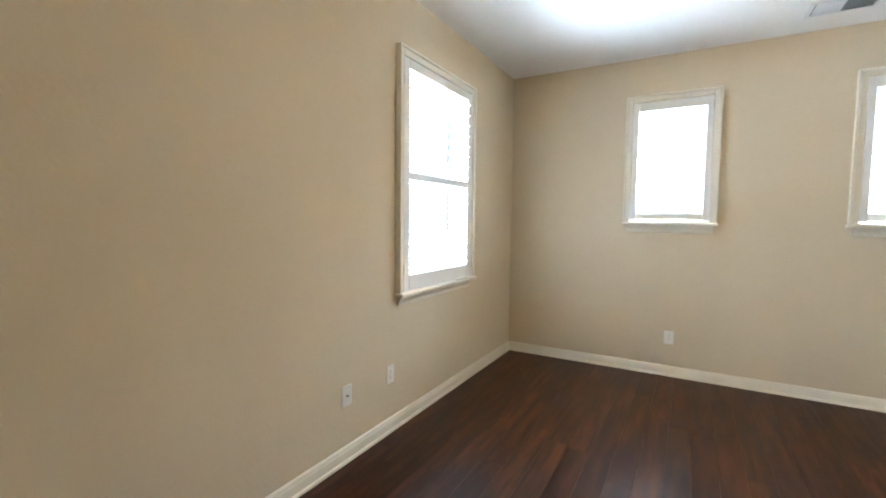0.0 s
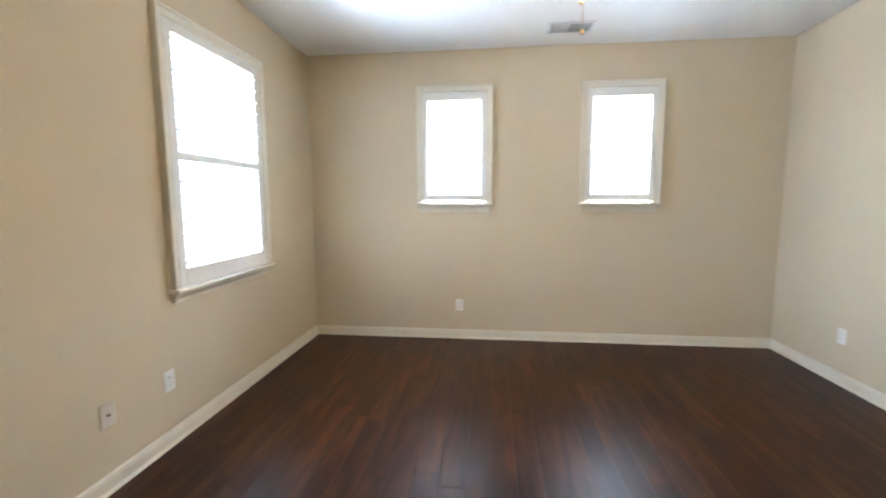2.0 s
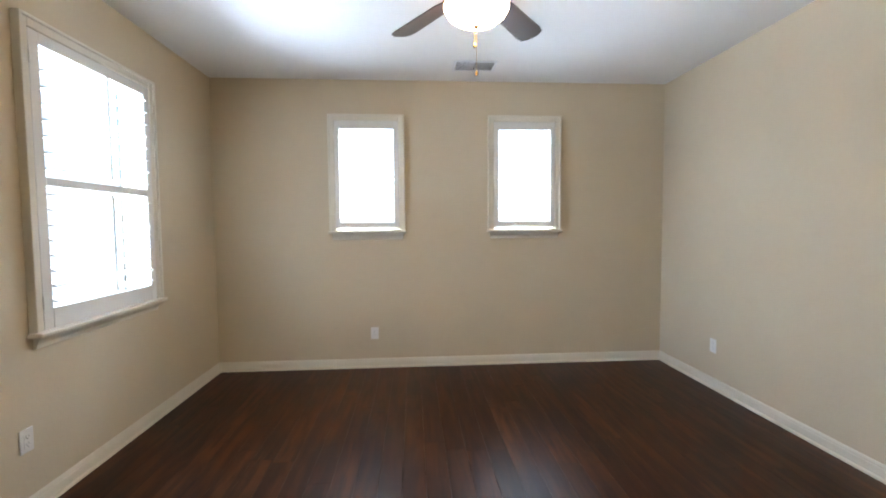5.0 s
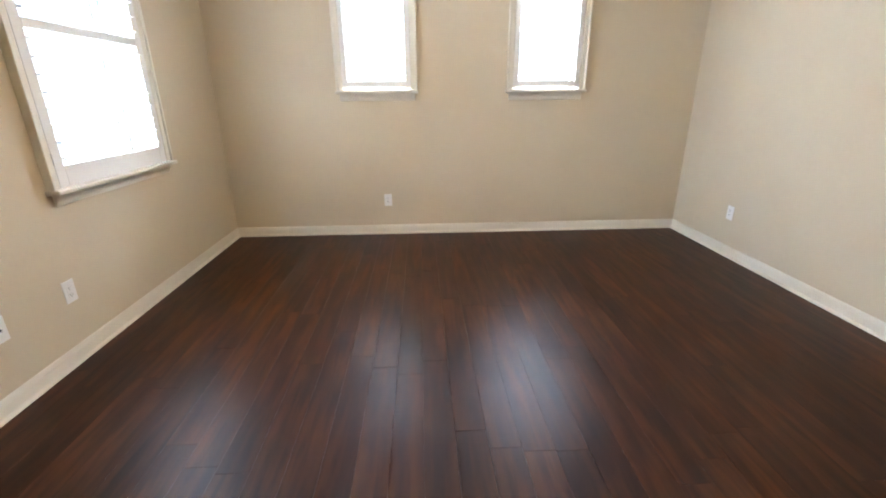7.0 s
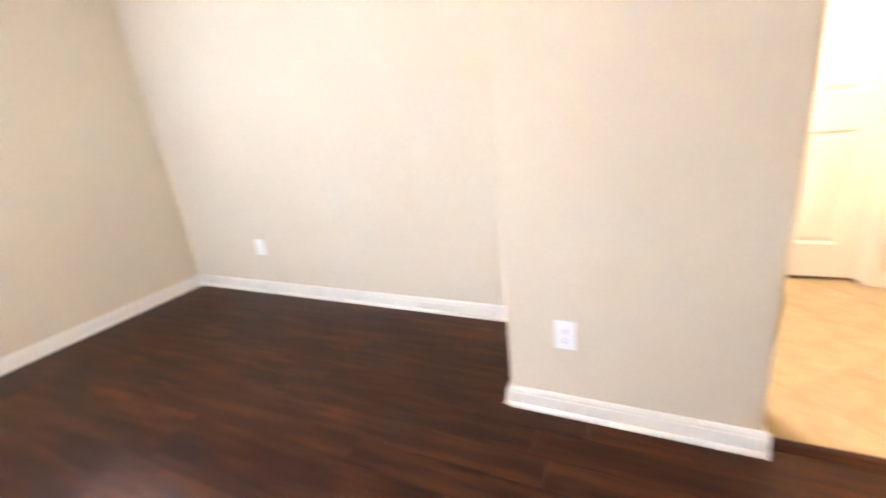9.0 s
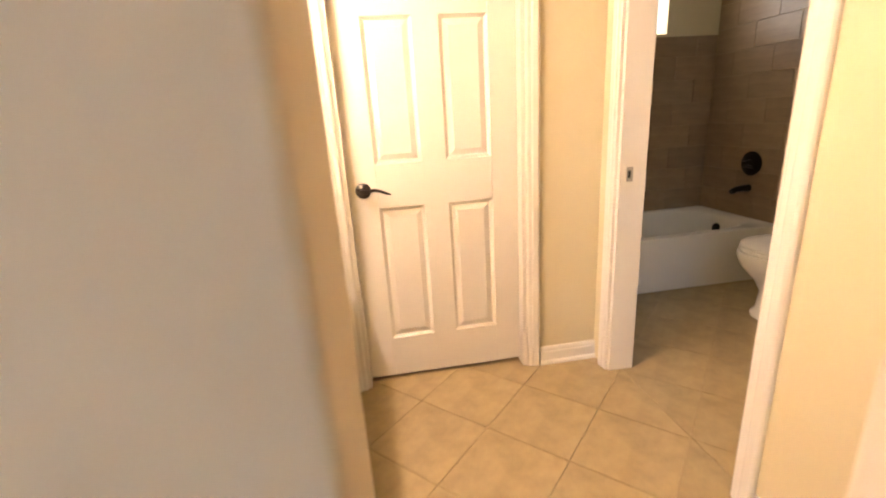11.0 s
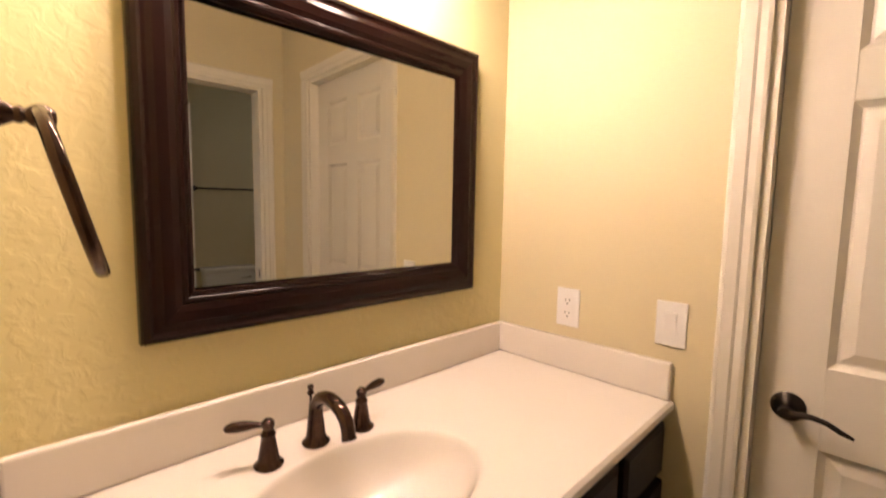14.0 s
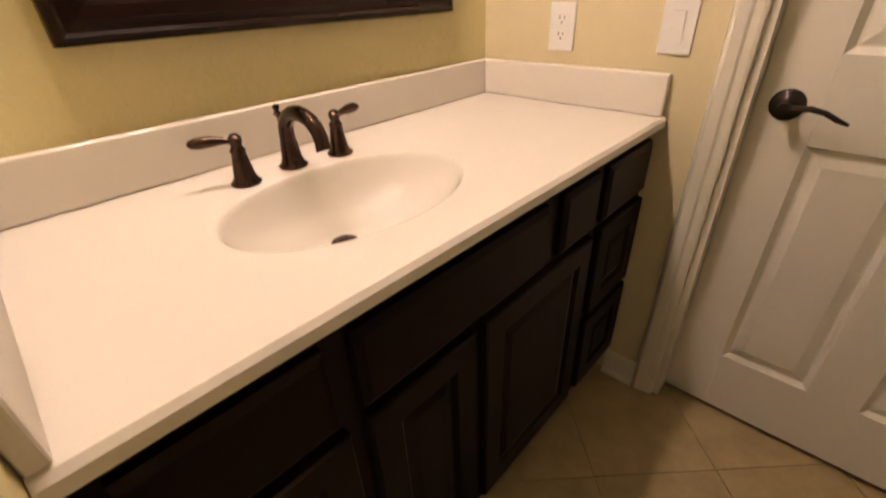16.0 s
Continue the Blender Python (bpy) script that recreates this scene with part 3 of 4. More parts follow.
def panel_door(name, m, w, h, label, hand):
    """A six-panel leaf: x from 0 to w, z from 0.020 to h, faces at y = 0 and 0.035. hand: x of the lever rose, and the way of the lever."""
    door = empty(name, label, "door", m, kind="structure")
    s, mid = 0.118, 0.105
    rails = [(0.020, 0.215), (0.835, 1.020), (1.580, 1.680), (h - 0.115, h)]
    pw = (w - 2 * s - mid) / 2
    bm = bmesh.new()
    box(bm, (0.002, 0.012, 0.022), (w - 0.002, 0.023, h - 0.002))
    part("core", bm, TRIM, door)
    for x0, x1 in ((0, s), (w - s, w)):
        bm = bmesh.new()
        rbox(bm, (x0, 0, 0.020), (x1, 0.035, h), 0.0015, 1)
        part("stile", bm, TRIM, door)
    for lo, hi in rails:
        bm = bmesh.new()
        box(bm, (s, 0.0005, lo), (w - s, 0.0345, hi))
        part("rail", bm, TRIM, door)
    for (a, b), (c, d) in zip(rails, rails[1:]):
        bm = bmesh.new()
        box(bm, (s + pw, 0.0005, b), (s + pw + mid, 0.0345, c))
        part("mullion", bm, TRIM, door)
        for x0 in (s, s + pw + mid):
            for y0, y1, sg in ((0.012, 0.003, 1), (0.023, 0.032, -1)):
                # sloped sticking, then a raised field
                t = bmesh.new()
                lv = [(0.0, 0.001), (0.013, 0.011), (0.018, 0.011), (0.040, 0.0035)]
                rings = []
                for ins, dep in lv:
                    y = dep if sg > 0 else 0.035 - dep
                    rings.append([t.verts.new(p) for p in ((x0 + ins, y, b + ins), (x0 + pw - ins, y, b + ins), (x0 + pw - ins, y, c - ins), (x0 + ins, y, c - ins))])
                for p, q in zip(rings, rings[1:]):
                    for k in range(4):
                        t.faces.new((p[k], p[(k + 1) % 4], q[(k + 1) % 4], q[k]))
                t.faces.new(rings[-1])
                ob = part("panel", t, TRIM, door)
    hx, way, hz = hand
    for y, sg in ((0, -1), (0.035, 1)):
        bm = bmesh.new()
        lathe(bm, [(0, 0), (0.033, 0), (0.033, 0.004), (0.027, 0.009), (0.016, 0.012), (0.011, 0.018), (0.010, 0.038), (0.013, 0.044), (0.012, 0.055), (0, 0.058)], Matrix.Translation((hx, y, hz)) @ pose(0, 0, 0, 90 if sg < 0 else -90))
        knob = part("door_handle", bm, BLACKMETAL, door, "dark bronze lever on a round rose", smooth=True)
        bm = bmesh.new()
        pts = [(hx + way * d, y + sg * 0.050, hz + e) for d, e in ((0.0, 0), (0.02, 0.002), (0.045, 0.006), (0.07, 0.001), (0.092, -0.010), (0.112, -0.017))]
        tube(bm, pts, [0.009, 0.008, 0.0068, 0.0062, 0.006, 0.0035], 12, 0.7)
        part("lever", bm, BLACKMETAL, knob, smooth=True)
    return door


def casing(name, m, w, h, depth, label):
    """Door casing and jamb: opening x 0 to w, the wall's face at y = 0, the wall going to y = depth."""
    ob = empty(name, label, "door frame", m, kind="structure")
    prof = [(0, 0), (0, 0.011), (0.008, 0.014), (0.022, 0.014), (0.028, 0.018), (0.050, 0.020), (0.058, 0.016), (0.062, 0.010), (0.062, 0)]

    def leg(mm, length, nm):
        bm = bmesh.new()
        prism(bm, prof, mm, length)
        part(nm, bm, TRIM, ob)

    for face, sg in ((0, -1), (depth, 1)):
        leg(Matrix(((-1, 0, 0, 0), (0, 0, sg, face), (0, 1, 0, 0), (0, 0, 0, 1))), h, "casing_leg")
        leg(Matrix(((1, 0, 0, w), (0, 0, sg, face), (0, 1, 0, 0), (0, 0, 0, 1))), h, "casing_leg")
        leg(Matrix(((0, 1, 0, -0.062), (0, 0, sg, face), (1, 0, 0, h), (0, 0, 0, 1))), w + 0.124, "casing_head")
    for x0, x1 in ((0, 0.018), (w - 0.018, w)):
        bm = bmesh.new()
        box(bm, (x0, 0.001, 0), (x1, depth - 0.001, h - 0.018))
        part("jamb", bm, TRIM, ob)
    bm = bmesh.new()
    box(bm, (0, 0.001, h - 0.018), (w, depth - 0.001, h))
    part("head_jamb", bm, TRIM, ob)
    return ob


d1w = D1A - D1B
fr = casing("door_frame", Matrix(((0, 1, 0, BE), (-1, 0, 0, D1A), (0, 0, 1, 0), (0, 0, 0, 1))), d1w, HD, TH, "white moulded door casing and jamb in the bathroom")
for x0, x1 in ((0.018, 0.030), (d1w - 0.030, d1w - 0.018)):
    bm = bmesh.new()
    box(bm, (x0, 0.087, 0), (x1, 0.118, HD - 0.018))
    part("door_stop", bm, TRIM, fr)
panel_door("door_1", Matrix(((0, 1, 0, BE + 0.050), (-1, 0, 0, D1A - 0.0192), (0, 0, 1, 0), (0, 0, 0, 1))), d1w - 0.0384, HD - 0.0195, "closed white six-panel door with a dark lever", (0.059, 1, 0.917))
fr2 = casing("door_frame", pose(D2B, BS, 0, 0, 0, 180) , D2B - D2A, HD, TH, "white moulded casing round the open toilet room doorway")
bm = bmesh.new()
rbox(bm, (0.0178, 0.032, 0.89), (0.0198, 0.060, 0.95), 0.0008, 1)
strike = part("strike_plate", bm, CHROME, fr2, "metal strike plate")
bm = bmesh.new()
box(bm, (0.0196, 0.037, 0.905), (0.0204, 0.049, 0.935))
part("latch_hole", bm, SLOT, strike)
panel_door("door_2", pose(D2A + 0.02, BS - TH - 0.03, 0, 0, 0, -48), D2B - D2A - 0.042, HD - 0.021, "open white six-panel door of the toilet room", (D2B - D2A - 0.105, -1, 0.90))

# ---- vanity ----
CT = 0.87  # counter top
VX0, VX1, VF, VB = BW, BE, -3.453, BN
KICK, CABF = 0.10, -3.425


def cabinet_front(parent, x0, x1, z0, z1, name, framed=True):
    """A door or drawer front on the cabinet's face, with a raised middle."""
    bm = bmesh.new()
    y = CABF
    t = bmesh.new()
    rail = 0.052 if framed else 0.018
    lv = [(0.0, 0.0), (0.0, 0.015), (0.004, 0.019), (rail, 0.019), (rail + 0.008, 0.010), (rail + 0.012, 0.010), (rail + 0.030, 0.016)] if framed else [(0, 0), (0, 0.012), (0.012, 0.019), (0.016, 0.019)]
    rings = []
    for ins, dep in lv:
        rings.append([t.verts.new(p) for p in ((x0 + ins, y - dep, z0 + ins), (x1 - ins, y - dep, z0 + ins), (x1 - ins, y - dep, z1 - ins), (x0 + ins, y - dep, z1 - ins))])
    for p, q in zip(rings, rings[1:]):
        for k in range(4):
            t.faces.new((p[k], p[(k + 1) % 4], q[(k + 1) % 4], q[k]))
    t.faces.new(rings[-1])
    t.faces.new(rings[0][::-1])
    join(bm, t)
    return part(name, bm, ESPRESSO, parent)


van = empty("vanity_cabinet", "espresso-stained wooden vanity cabinet with raised-panel doors", "cabinet", pose(0, 0, 0))
bm = bmesh.new()
cz = CT - 0.025
box(bm, (VX0 + 0.006, CABF, KICK), (VX1 - 0.002, CABF + 0.02, cz))
part("face_frame", bm, ESPRESSO, van)
for a, c in ((VX0 + 0.006, VX0 + 0.024), (VX1 - 0.020, VX1 - 0.002)):
    bm = bmesh.new()
    box(bm, (a, CABF + 0.02, KICK), (c, BN - 0.006, cz))
    part("side_panel", bm, ESPRESSO, van)
bm = bmesh.new()
box(bm, (VX0 + 0.024, CABF + 0.02, KICK), (VX1 - 0.020, BN - 0.006, KICK + 0.018))
part("bottom_panel", bm, ESPRESSO, van)
bm = bmesh.new()
box(bm, (VX0 + 0.024, BN - 0.018, KICK + 0.018), (VX1 - 0.020, BN - 0.006, cz))
part("back_panel", bm, ESPRESSO, van)
bm = bmesh.new()
box(bm, (VX0 + 0.006, CABF + 0.06, 0.001), (VX1 - 0.002, BN - 0.006, KICK))
part("toe_kick", bm, ESPRESSO, van)
top = CT - 0.024
cabinet_front(van, 3.965, 4.175, top - 0.165, top - 0.030, "drawer_front", False)
cabinet_front(van, 4.215, 4.660, top - 0.165, top - 0.030, "drawer_front", False)
cabinet_front(van, 4.715, 4.865, top - 0.165, top - 0.030, "drawer_front", False)
cabinet_front(van, 4.905, 5.145, top - 0.165, top - 0.030, "drawer_front", False)
cabinet_front(van, 3.965, 4.185, 0.13, top - 0.185, "cabinet_door")
cabinet_front(van, 4.215, 4.445, 0.13, top - 0.185, "cabinet_door")
cabinet_front(van, 4.475, 4.865, 0.13, top - 0.185, "cabinet_door")
cabinet_front(van, 4.905, 5.145, 0.405, top - 0.185, "drawer_front")
cabinet_front(van, 4.905, 5.145, 0.13, 0.385, "drawer_front")

# the counter is one casting with its oval bowl
BCX, BCY, BRX, BRY, BD = 4.405, -3.205, 0.225, 0.150, 0.115
counter = empty("vanity_countertop", "cream cultured marble vanity top with an oval bowl", "countertop", pose(0, 0, 0))
bm = bmesh.new()
N = 64
x0, x1, y0, y1 = VX0 + 0.005, VX1 - 0.001, VF, BN - 0.005


def edge_point(a):
    dx, dy = math.cos(a), math.sin(a)
    k = min((((x1 if dx > 0 else x0) - BCX) / dx) if abs(dx) > 1e-9 else 1e9, (((y1 if dy > 0 else y0) - BCY) / dy) if abs(dy) > 1e-9 else 1e9)
    return BCX + dx * k, BCY + dy * k


angles = sorted([2 * math.pi * k / N for k in range(N)] + [math.atan2(yy - BCY, xx - BCX) % (2 * math.pi) for xx in (x0, x1) for yy in (y0, y1)])
rows = []
rows.append([(*edge_point(a), CT - 0.024) for a in angles])
rows.append([(*edge_point(a), CT - 0.007) for a in angles])
cl = lambda v, lo, hi: max(lo, min(hi, v))
rows.append([(cl(edge_point(a)[0], x0, x1), cl(edge_point(a)[1], y0 + 0.007, y1), CT) for a in angles])
for f, z in ((1.06, 0.0), (1.02, -0.0006), (1.0, -0.003), (0.975, -0.011), (0.93, -0.028), (0.85, -0.051), (0.72, -0.074), (0.55, -0.091), (0.36, -0.100), (0.14, -0.105), (0.09, -0.106)):
    rows.append([(BCX - 0.02 * (1 - f) + BRX * f * math.cos(a), BCY + 0.030 * (1 - min(f, 1)) + BRY * f * math.sin(a), CT + z) for a in angles])
vr = [[bm.verts.new(p) for p in r] for r in rows]
for p, q in zip(vr, vr[1:]):
    for k in range(len(p)):
        bm.faces.new((p[k], p[(k + 1) % len(p)], q[(k + 1) % len(q)], q[k]))
bm.faces.new(vr[-1])
ob = part("top_with_bowl", bm, MARBLE, counter, smooth=True)
bm = bmesh.new()
rbox(bm, (x0 + 0.0195, y1 - 0.019, CT + 0.0005), (x1 - 0.0195, y1, CT + 0.100), 0.005, 3)
part("back_splash", bm, MARBLE, counter)
for a, b in ((x0, x0 + 0.019), (x1 - 0.019, x1)):
    bm = bmesh.new()
    rbox(bm, (a, VF + 0.008, CT + 0.0005), (b, y1, CT + 0.100), 0.005, 3)
    part("side_splash", bm, MARBLE, counter)
bm = bmesh.new()
lathe(bm, [(0.0, 0.010), (0.012, 0.0095), (0.018, 0.006), (0.019, 0.003), (0.024, 0.003), (0.026, 0.0), (0, 0)], pose(BCX - 0.018, BCY + 0.027, CT - 0.105), 24)
part("drain_stopper", bm, BRONZE, counter, "dark bronze drain stopper", smooth=True)

# ---- faucet ----
faucet = empty("faucet", "oil-rubbed bronze widespread faucet with two levers", "faucet", pose(4.404, -3.012, CT))
bm = bmesh.new()
lathe(bm, [(0, 0), (0.027, 0), (0.028, 0.004), (0.022, 0.010), (0.019, 0.02), (0.016, 0.05), (0.0, 0.05)])
pts, rad = [], []
for k in range(15):
    a = math.pi * k / 14
    pts.append((0, -0.060 + 0.060 * math.cos(a), 0.066 + 0.044 * math.sin(a)))
    rad.append(0.0145 - 0.0015 * k / 14)
pts = [(0, 0, 0.02), (0, 0, 0.045)] + pts + [(0, -0.123, 0.056)]
rad = [0.0175, 0.0155] + rad + [0.0145]
tube(bm, pts, rad, 18)
part("spout", bm, BRONZE, faucet, smooth=True)
bm = bmesh.new()
lathe(bm, [(0.004, 0), (0.004, 0.055), (0.0028, 0.058), (0.0028, 0.074), (0.007, 0.076), (0.0075, 0.080), (0.004, 0.084), (0.0065, 0.088), (0.0065, 0.094), (0, 0.097)], pose(0, 0.020, 0.02), 14)
part("lift_rod", bm, BRONZE, faucet, smooth=True)
for s in (-1, 1):
    bm = bmesh.new()
    lathe(bm, [(0, 0), (0.026, 0), (0.027, 0.004), (0.022, 0.009), (0.019, 0.015), (0.0135, 0.048), (0.0125, 0.058), (0.014, 0.061), (0.011, 0.066), (0.009, 0.070), (0.0115, 0.076), (0.0115, 0.084), (0.006, 0.090), (0, 0.091)], pose(s * 0.102, -0.012, 0))
    body = part("handle_body", bm, BRONZE, faucet, smooth=True)
    bm = bmesh.new()
    d = Vector((s * 0.95, 0.22 if s > 0 else 0.42, 0)).normalized()
    o = Vector((s * 0.102, -0.012, 0.079))
    tube(bm, [o + d * f + Vector((0, 0, h)) for f, h in ((0.0, 0), (0.012, 0.0), (0.022, 0.002), (0.040, 0.003), (0.058, 0.003), (0.070, 0.002), (0.074, 0.002))], [0.006, 0.005, 0.0065, 0.0095, 0.010, 0.007, 0.002], 14)
    part("lever", bm, BRONZE, body, smooth=True)

# ---- framed mirror ----
mir = empty("wall_mirror", "rectangular wall mirror in a wide dark moulded wooden frame", "mirror", pose(0, BN - 0.005, 0))
MX0, MX1, MZ0, MZ1 = 4.134, 4.988, 1.105, 1.800
prof = [(0.0, 0.0), (0.0, 0.020), (0.004, 0.030), (0.012, 0.034), (0.018, 0.030), (0.024, 0.030), (0.034, 0.033), (0.052, 0.030), (0.064, 0.025), (0.068, 0.027), (0.074, 0.026), (0.077, 0.023), (0.082, 0.022), (0.086, 0.020), (0.087, 0.017)]
corners = [(MX0, MZ0, 1, 1), (MX1, MZ0, -1, 1), (MX1, MZ1, -1, -1), (MX0, MZ1, 1, -1)]
for k, nm in enumerate(("frame_rail", "frame_stile", "frame_rail", "frame_stile")):
    a, b = corners[k], corners[(k + 1) % 4]
    bm = bmesh.new()
    pa = [bm.verts.new((a[0] + a[2] * i, -d, a[1] + a[3] * i)) for i, d in prof]
    pb = [bm.verts.new((b[0] + b[2] * i, -d, b[1] + b[3] * i)) for i, d in prof]
    for i in range(len(prof) - 1):
        bm.faces.new((pa[i], pb[i], pb[i + 1], pa[i + 1]))
    part(nm, bm, FRAMEWOOD, mir)
bm = bmesh.new()
for inset, out, rad, step in ((0.0795, 0.0235, 0.0030, 0.0062), (0.0025, 0.0290, 0.0026, 0.0056)):
    for k in range(4):
        a, c = corners[k], corners[(k + 1) % 4]
        pa, pb = Vector((a[0] + a[2] * inset, -out, a[1] + a[3] * inset)), Vector((c[0] + c[2] * inset, -out, c[1] + c[3] * inset))
        n = int((pb - pa).length / step)
        for i in range(n):
            p = pa.lerp(pb, (i + 0.5) / n)
            o = [bm.verts.new(p + Vector(v) * rad) for v in ((1, 0, 0), (-1, 0, 0), (0, 0, 1), (0, 0, -1), (0, -1, 0))]
            for f in ((0, 2, 4), (2, 1, 4), (1, 3, 4), (3, 0, 4)):
                bm.faces.new([o[q] for q in f])
tagged(part("beading", bm, FRAMEWOOD, mir, "fine carved bead rows", smooth=True), kind="stuff")
bm = bmesh.new()
box(bm, (MX0 + 0.075 - 4.561, -0.0015, MZ0 + 0.06), (MX1 - 0.075 - 4.561, 0.0015, MZ1 - 0.06))
part("mirror_glass", bm, MIRROR, mir, "clear silvered glass").matrix_local = pose(4.561, -0.0095, 0, 0, 0, -1.0)

# ---- towel ring ----
ring = empty("towel_ring", "dark bronze towel ring hanging from a turned post", "towel ring", pose(BW + 0.004, -3.25, 1.425))
bm = bmesh.new()
lathe(bm, [(0, 0), (0.026, 0), (0.027, 0.004), (0.020, 0.010), (0.012, 0.014), (0.010, 0.022), (0.014, 0.036), (0.013, 0.050), (0.007, 0.060), (0.008, 0.064), (0.006, 0.067), (0.011, 0.074), (0.011, 0.082), (0.006, 0.088), (0, 0.089)], pose(0, 0, 0, 0, 90))
part("post", bm, BRONZE, ring, smooth=True)
bm = bmesh.new()
R = 0.076
t = bmesh.new()
rings = []
for k in range(48):
    a = 2 * math.pi * k / 48
    c = Vector((0, R * math.sin(a), -R + R * math.cos(a)))
    o = Vector((0, math.sin(a), math.cos(a)))
    rings.append([t.verts.new(c + o * 0.0048 * math.cos(b) + Vector((1, 0, 0)) * 0.0062 * math.sin(b)) for b in [2 * math.pi * j / 12 for j in range(12)]])
for k in range(48):
    p, q = rings[k], rings[(k + 1) % 48]
    for j in range(12):
        t.faces.new((p[j], p[(j + 1) % 12], q[(j + 1) % 12], q[j]))
join(bm, t)
hoop = part("hoop", bm, BRONZE, ring, smooth=True)
hoop.matrix_local = pose(0.078, 0, 0.004, 0, 0, -5) @ pose(0, 0, 0, 0, -14, 0)

# ---- vanity light above the mirror ----
vl = empty("vanity_light", "bronze vanity light bar with three glass shades", "wall lamp", pose(4.45, BN - 0.005, 2.20))
bm = bmesh.new()
rbox(bm, (-0.33, -0.022, -0.045), (0.33, 0, 0.045), 0.008, 3)
part("back_plate", bm, BRONZE, vl)
for dx in (-0.21, 0.0, 0.21):
    bm = bmesh.new()
    tube(bm, [(dx, -0.02, 0), (dx, -0.10, 0.020), (dx, -0.19, 0.012), (dx, -0.21, -0.005), (dx, -0.21, -0.03)], 0.008, 10)
    lathe(bm, [(0, -0.02), (0.024, -0.025), (0.026, -0.055), (0, -0.055)], pose(dx, -0.21, 0), 18)
    part("arm", bm, BRONZE, vl, smooth=True)
    bm = bmesh.new()
    lathe(bm, [(0.026, -0.056), (0.045, -0.085), (0.060, -0.13), (0.066, -0.165), (0.064, -0.165), (0.058, -0.13), (0.043, -0.087), (0.024, -0.058)], pose(dx, -0.21, 0), 24)
    part("glass_shade", bm, SHADE, vl, "frosted flared glass shade", smooth=True)

# ---- toilet room ----
tub = empty("bathtub", "white alcove bathtub with a plain apron", "bathtub", pose(0, 0, 0))
TZ, TN = 0.365, BS - TH
ty0, ty1, tx0, tx1 = TS + 0.003, TN - 0.003, TUBX, TE - 0.003
bm = bmesh.new()
cx, cy, hx, hy = (tx0 + tx1) / 2, (ty0 + ty1) / 2, (tx1 - tx0) / 2, (ty1 - ty0) / 2


def oval(fx, fy, z, e, n=48):
    out = []
    for k in range(n):
        a = 2 * math.pi * (k + 0.5) / n
        c, s = math.cos(a), math.sin(a)
        out.append((cx + hx * fx * math.copysign(abs(c) ** e, c), cy + hy * fy * math.copysign(abs(s) ** e, s), z))
    return out


loops = [oval(1, 1, 0.002, 0.05), oval(1, 1, TZ - 0.02, 0.05), oval(0.99, 0.995, TZ, 0.06), oval(0.84, 0.90, TZ, 0.45), oval(0.80, 0.87, TZ - 0.015, 0.5), oval(0.72, 0.80, TZ - 0.20, 0.5), oval(0.60, 0.70, TZ - 0.31, 0.55), oval(0.3, 0.4, TZ - 0.33, 0.6)]
vs = [[bm.verts.new(p) for p in l] for l in loops]
for p, q in zip(vs, vs[1:]):
    for k in range(len(p)):
        bm.faces.new((p[k], p[(k + 1) % len(p)], q[(k + 1) % len(q)], q[k]))
bm.faces.new(vs[-1])
part("tub_shell", bm, CERAMIC, tub, smooth=True)
bm = bmesh.new()
lathe(bm, [(0, 0), (0.036, 0), (0.036, 0.006), (0.028, 0.012), (0, 0.013)], pose(cx, ty0 + 0.16, TZ - 0.09, -78))
part("overflow_plate", bm, BLACKMETAL, tub, "dark overflow plate", smooth=True)
tf = empty("tub_faucet", "dark bronze tub spout and round valve trim on the tiled wall", "faucet", pose(cx - 0.08, TS + 0.012, 0))
bm = bmesh.new()
tube(bm, [(0, 0, 0.575), (0, 0.06, 0.577), (0, 0.11, 0.570), (0, 0.135, 0.555)], [0.028, 0.022, 0.022, 0.02], 16)
part("tub_spout", bm, BLACKMETAL, tf, smooth=True)
bm = bmesh.new()
lathe(bm, [(0, 0), (0.085, 0), (0.085, 0.006), (0.06, 0.014), (0.03, 0.02), (0.025, 0.05), (0.018, 0.06), (0, 0.062)], pose(0, 0, 0.75, -90))
valve = part("valve_trim", bm, BLACKMETAL, tf, smooth=True)
bm = bmesh.new()
tube(bm, [(0, 0.055, 0.75), (-0.03, 0.06, 0.74), (-0.075, 0.06, 0.73)], [0.010, 0.009, 0.006], 10)
part("valve_lever", bm, BLACKMETAL, valve, smooth=True)

TX = 5.285
toilet = empty("toilet", "white porcelain two-piece toilet with a closed lid", "toilet", pose(TX, TS, 0))


def stack(items, n=40, e=0.85):
    """Oval sections (y centre, half width, half length, z), skinned; the front is rounder than the back."""
    bm = bmesh.new()
    rs = []
    for yc, a, b, z in items:
        rs.append([bm.verts.new((a * math.copysign(abs(math.cos(t)) ** e, math.cos(t)), yc + b * math.copysign(abs(math.sin(t)) ** e, math.sin(t)), z)) for t in [2 * math.pi * k / n for k in range(n)]])
    for p, q in zip(rs, rs[1:]):
        for k in range(n):
            bm.faces.new((p[k], p[(k + 1) % n], q[(k + 1) % n], q[k]))
    bm.faces.new(rs[0])
    bm.faces.new(rs[-1])
    return bm


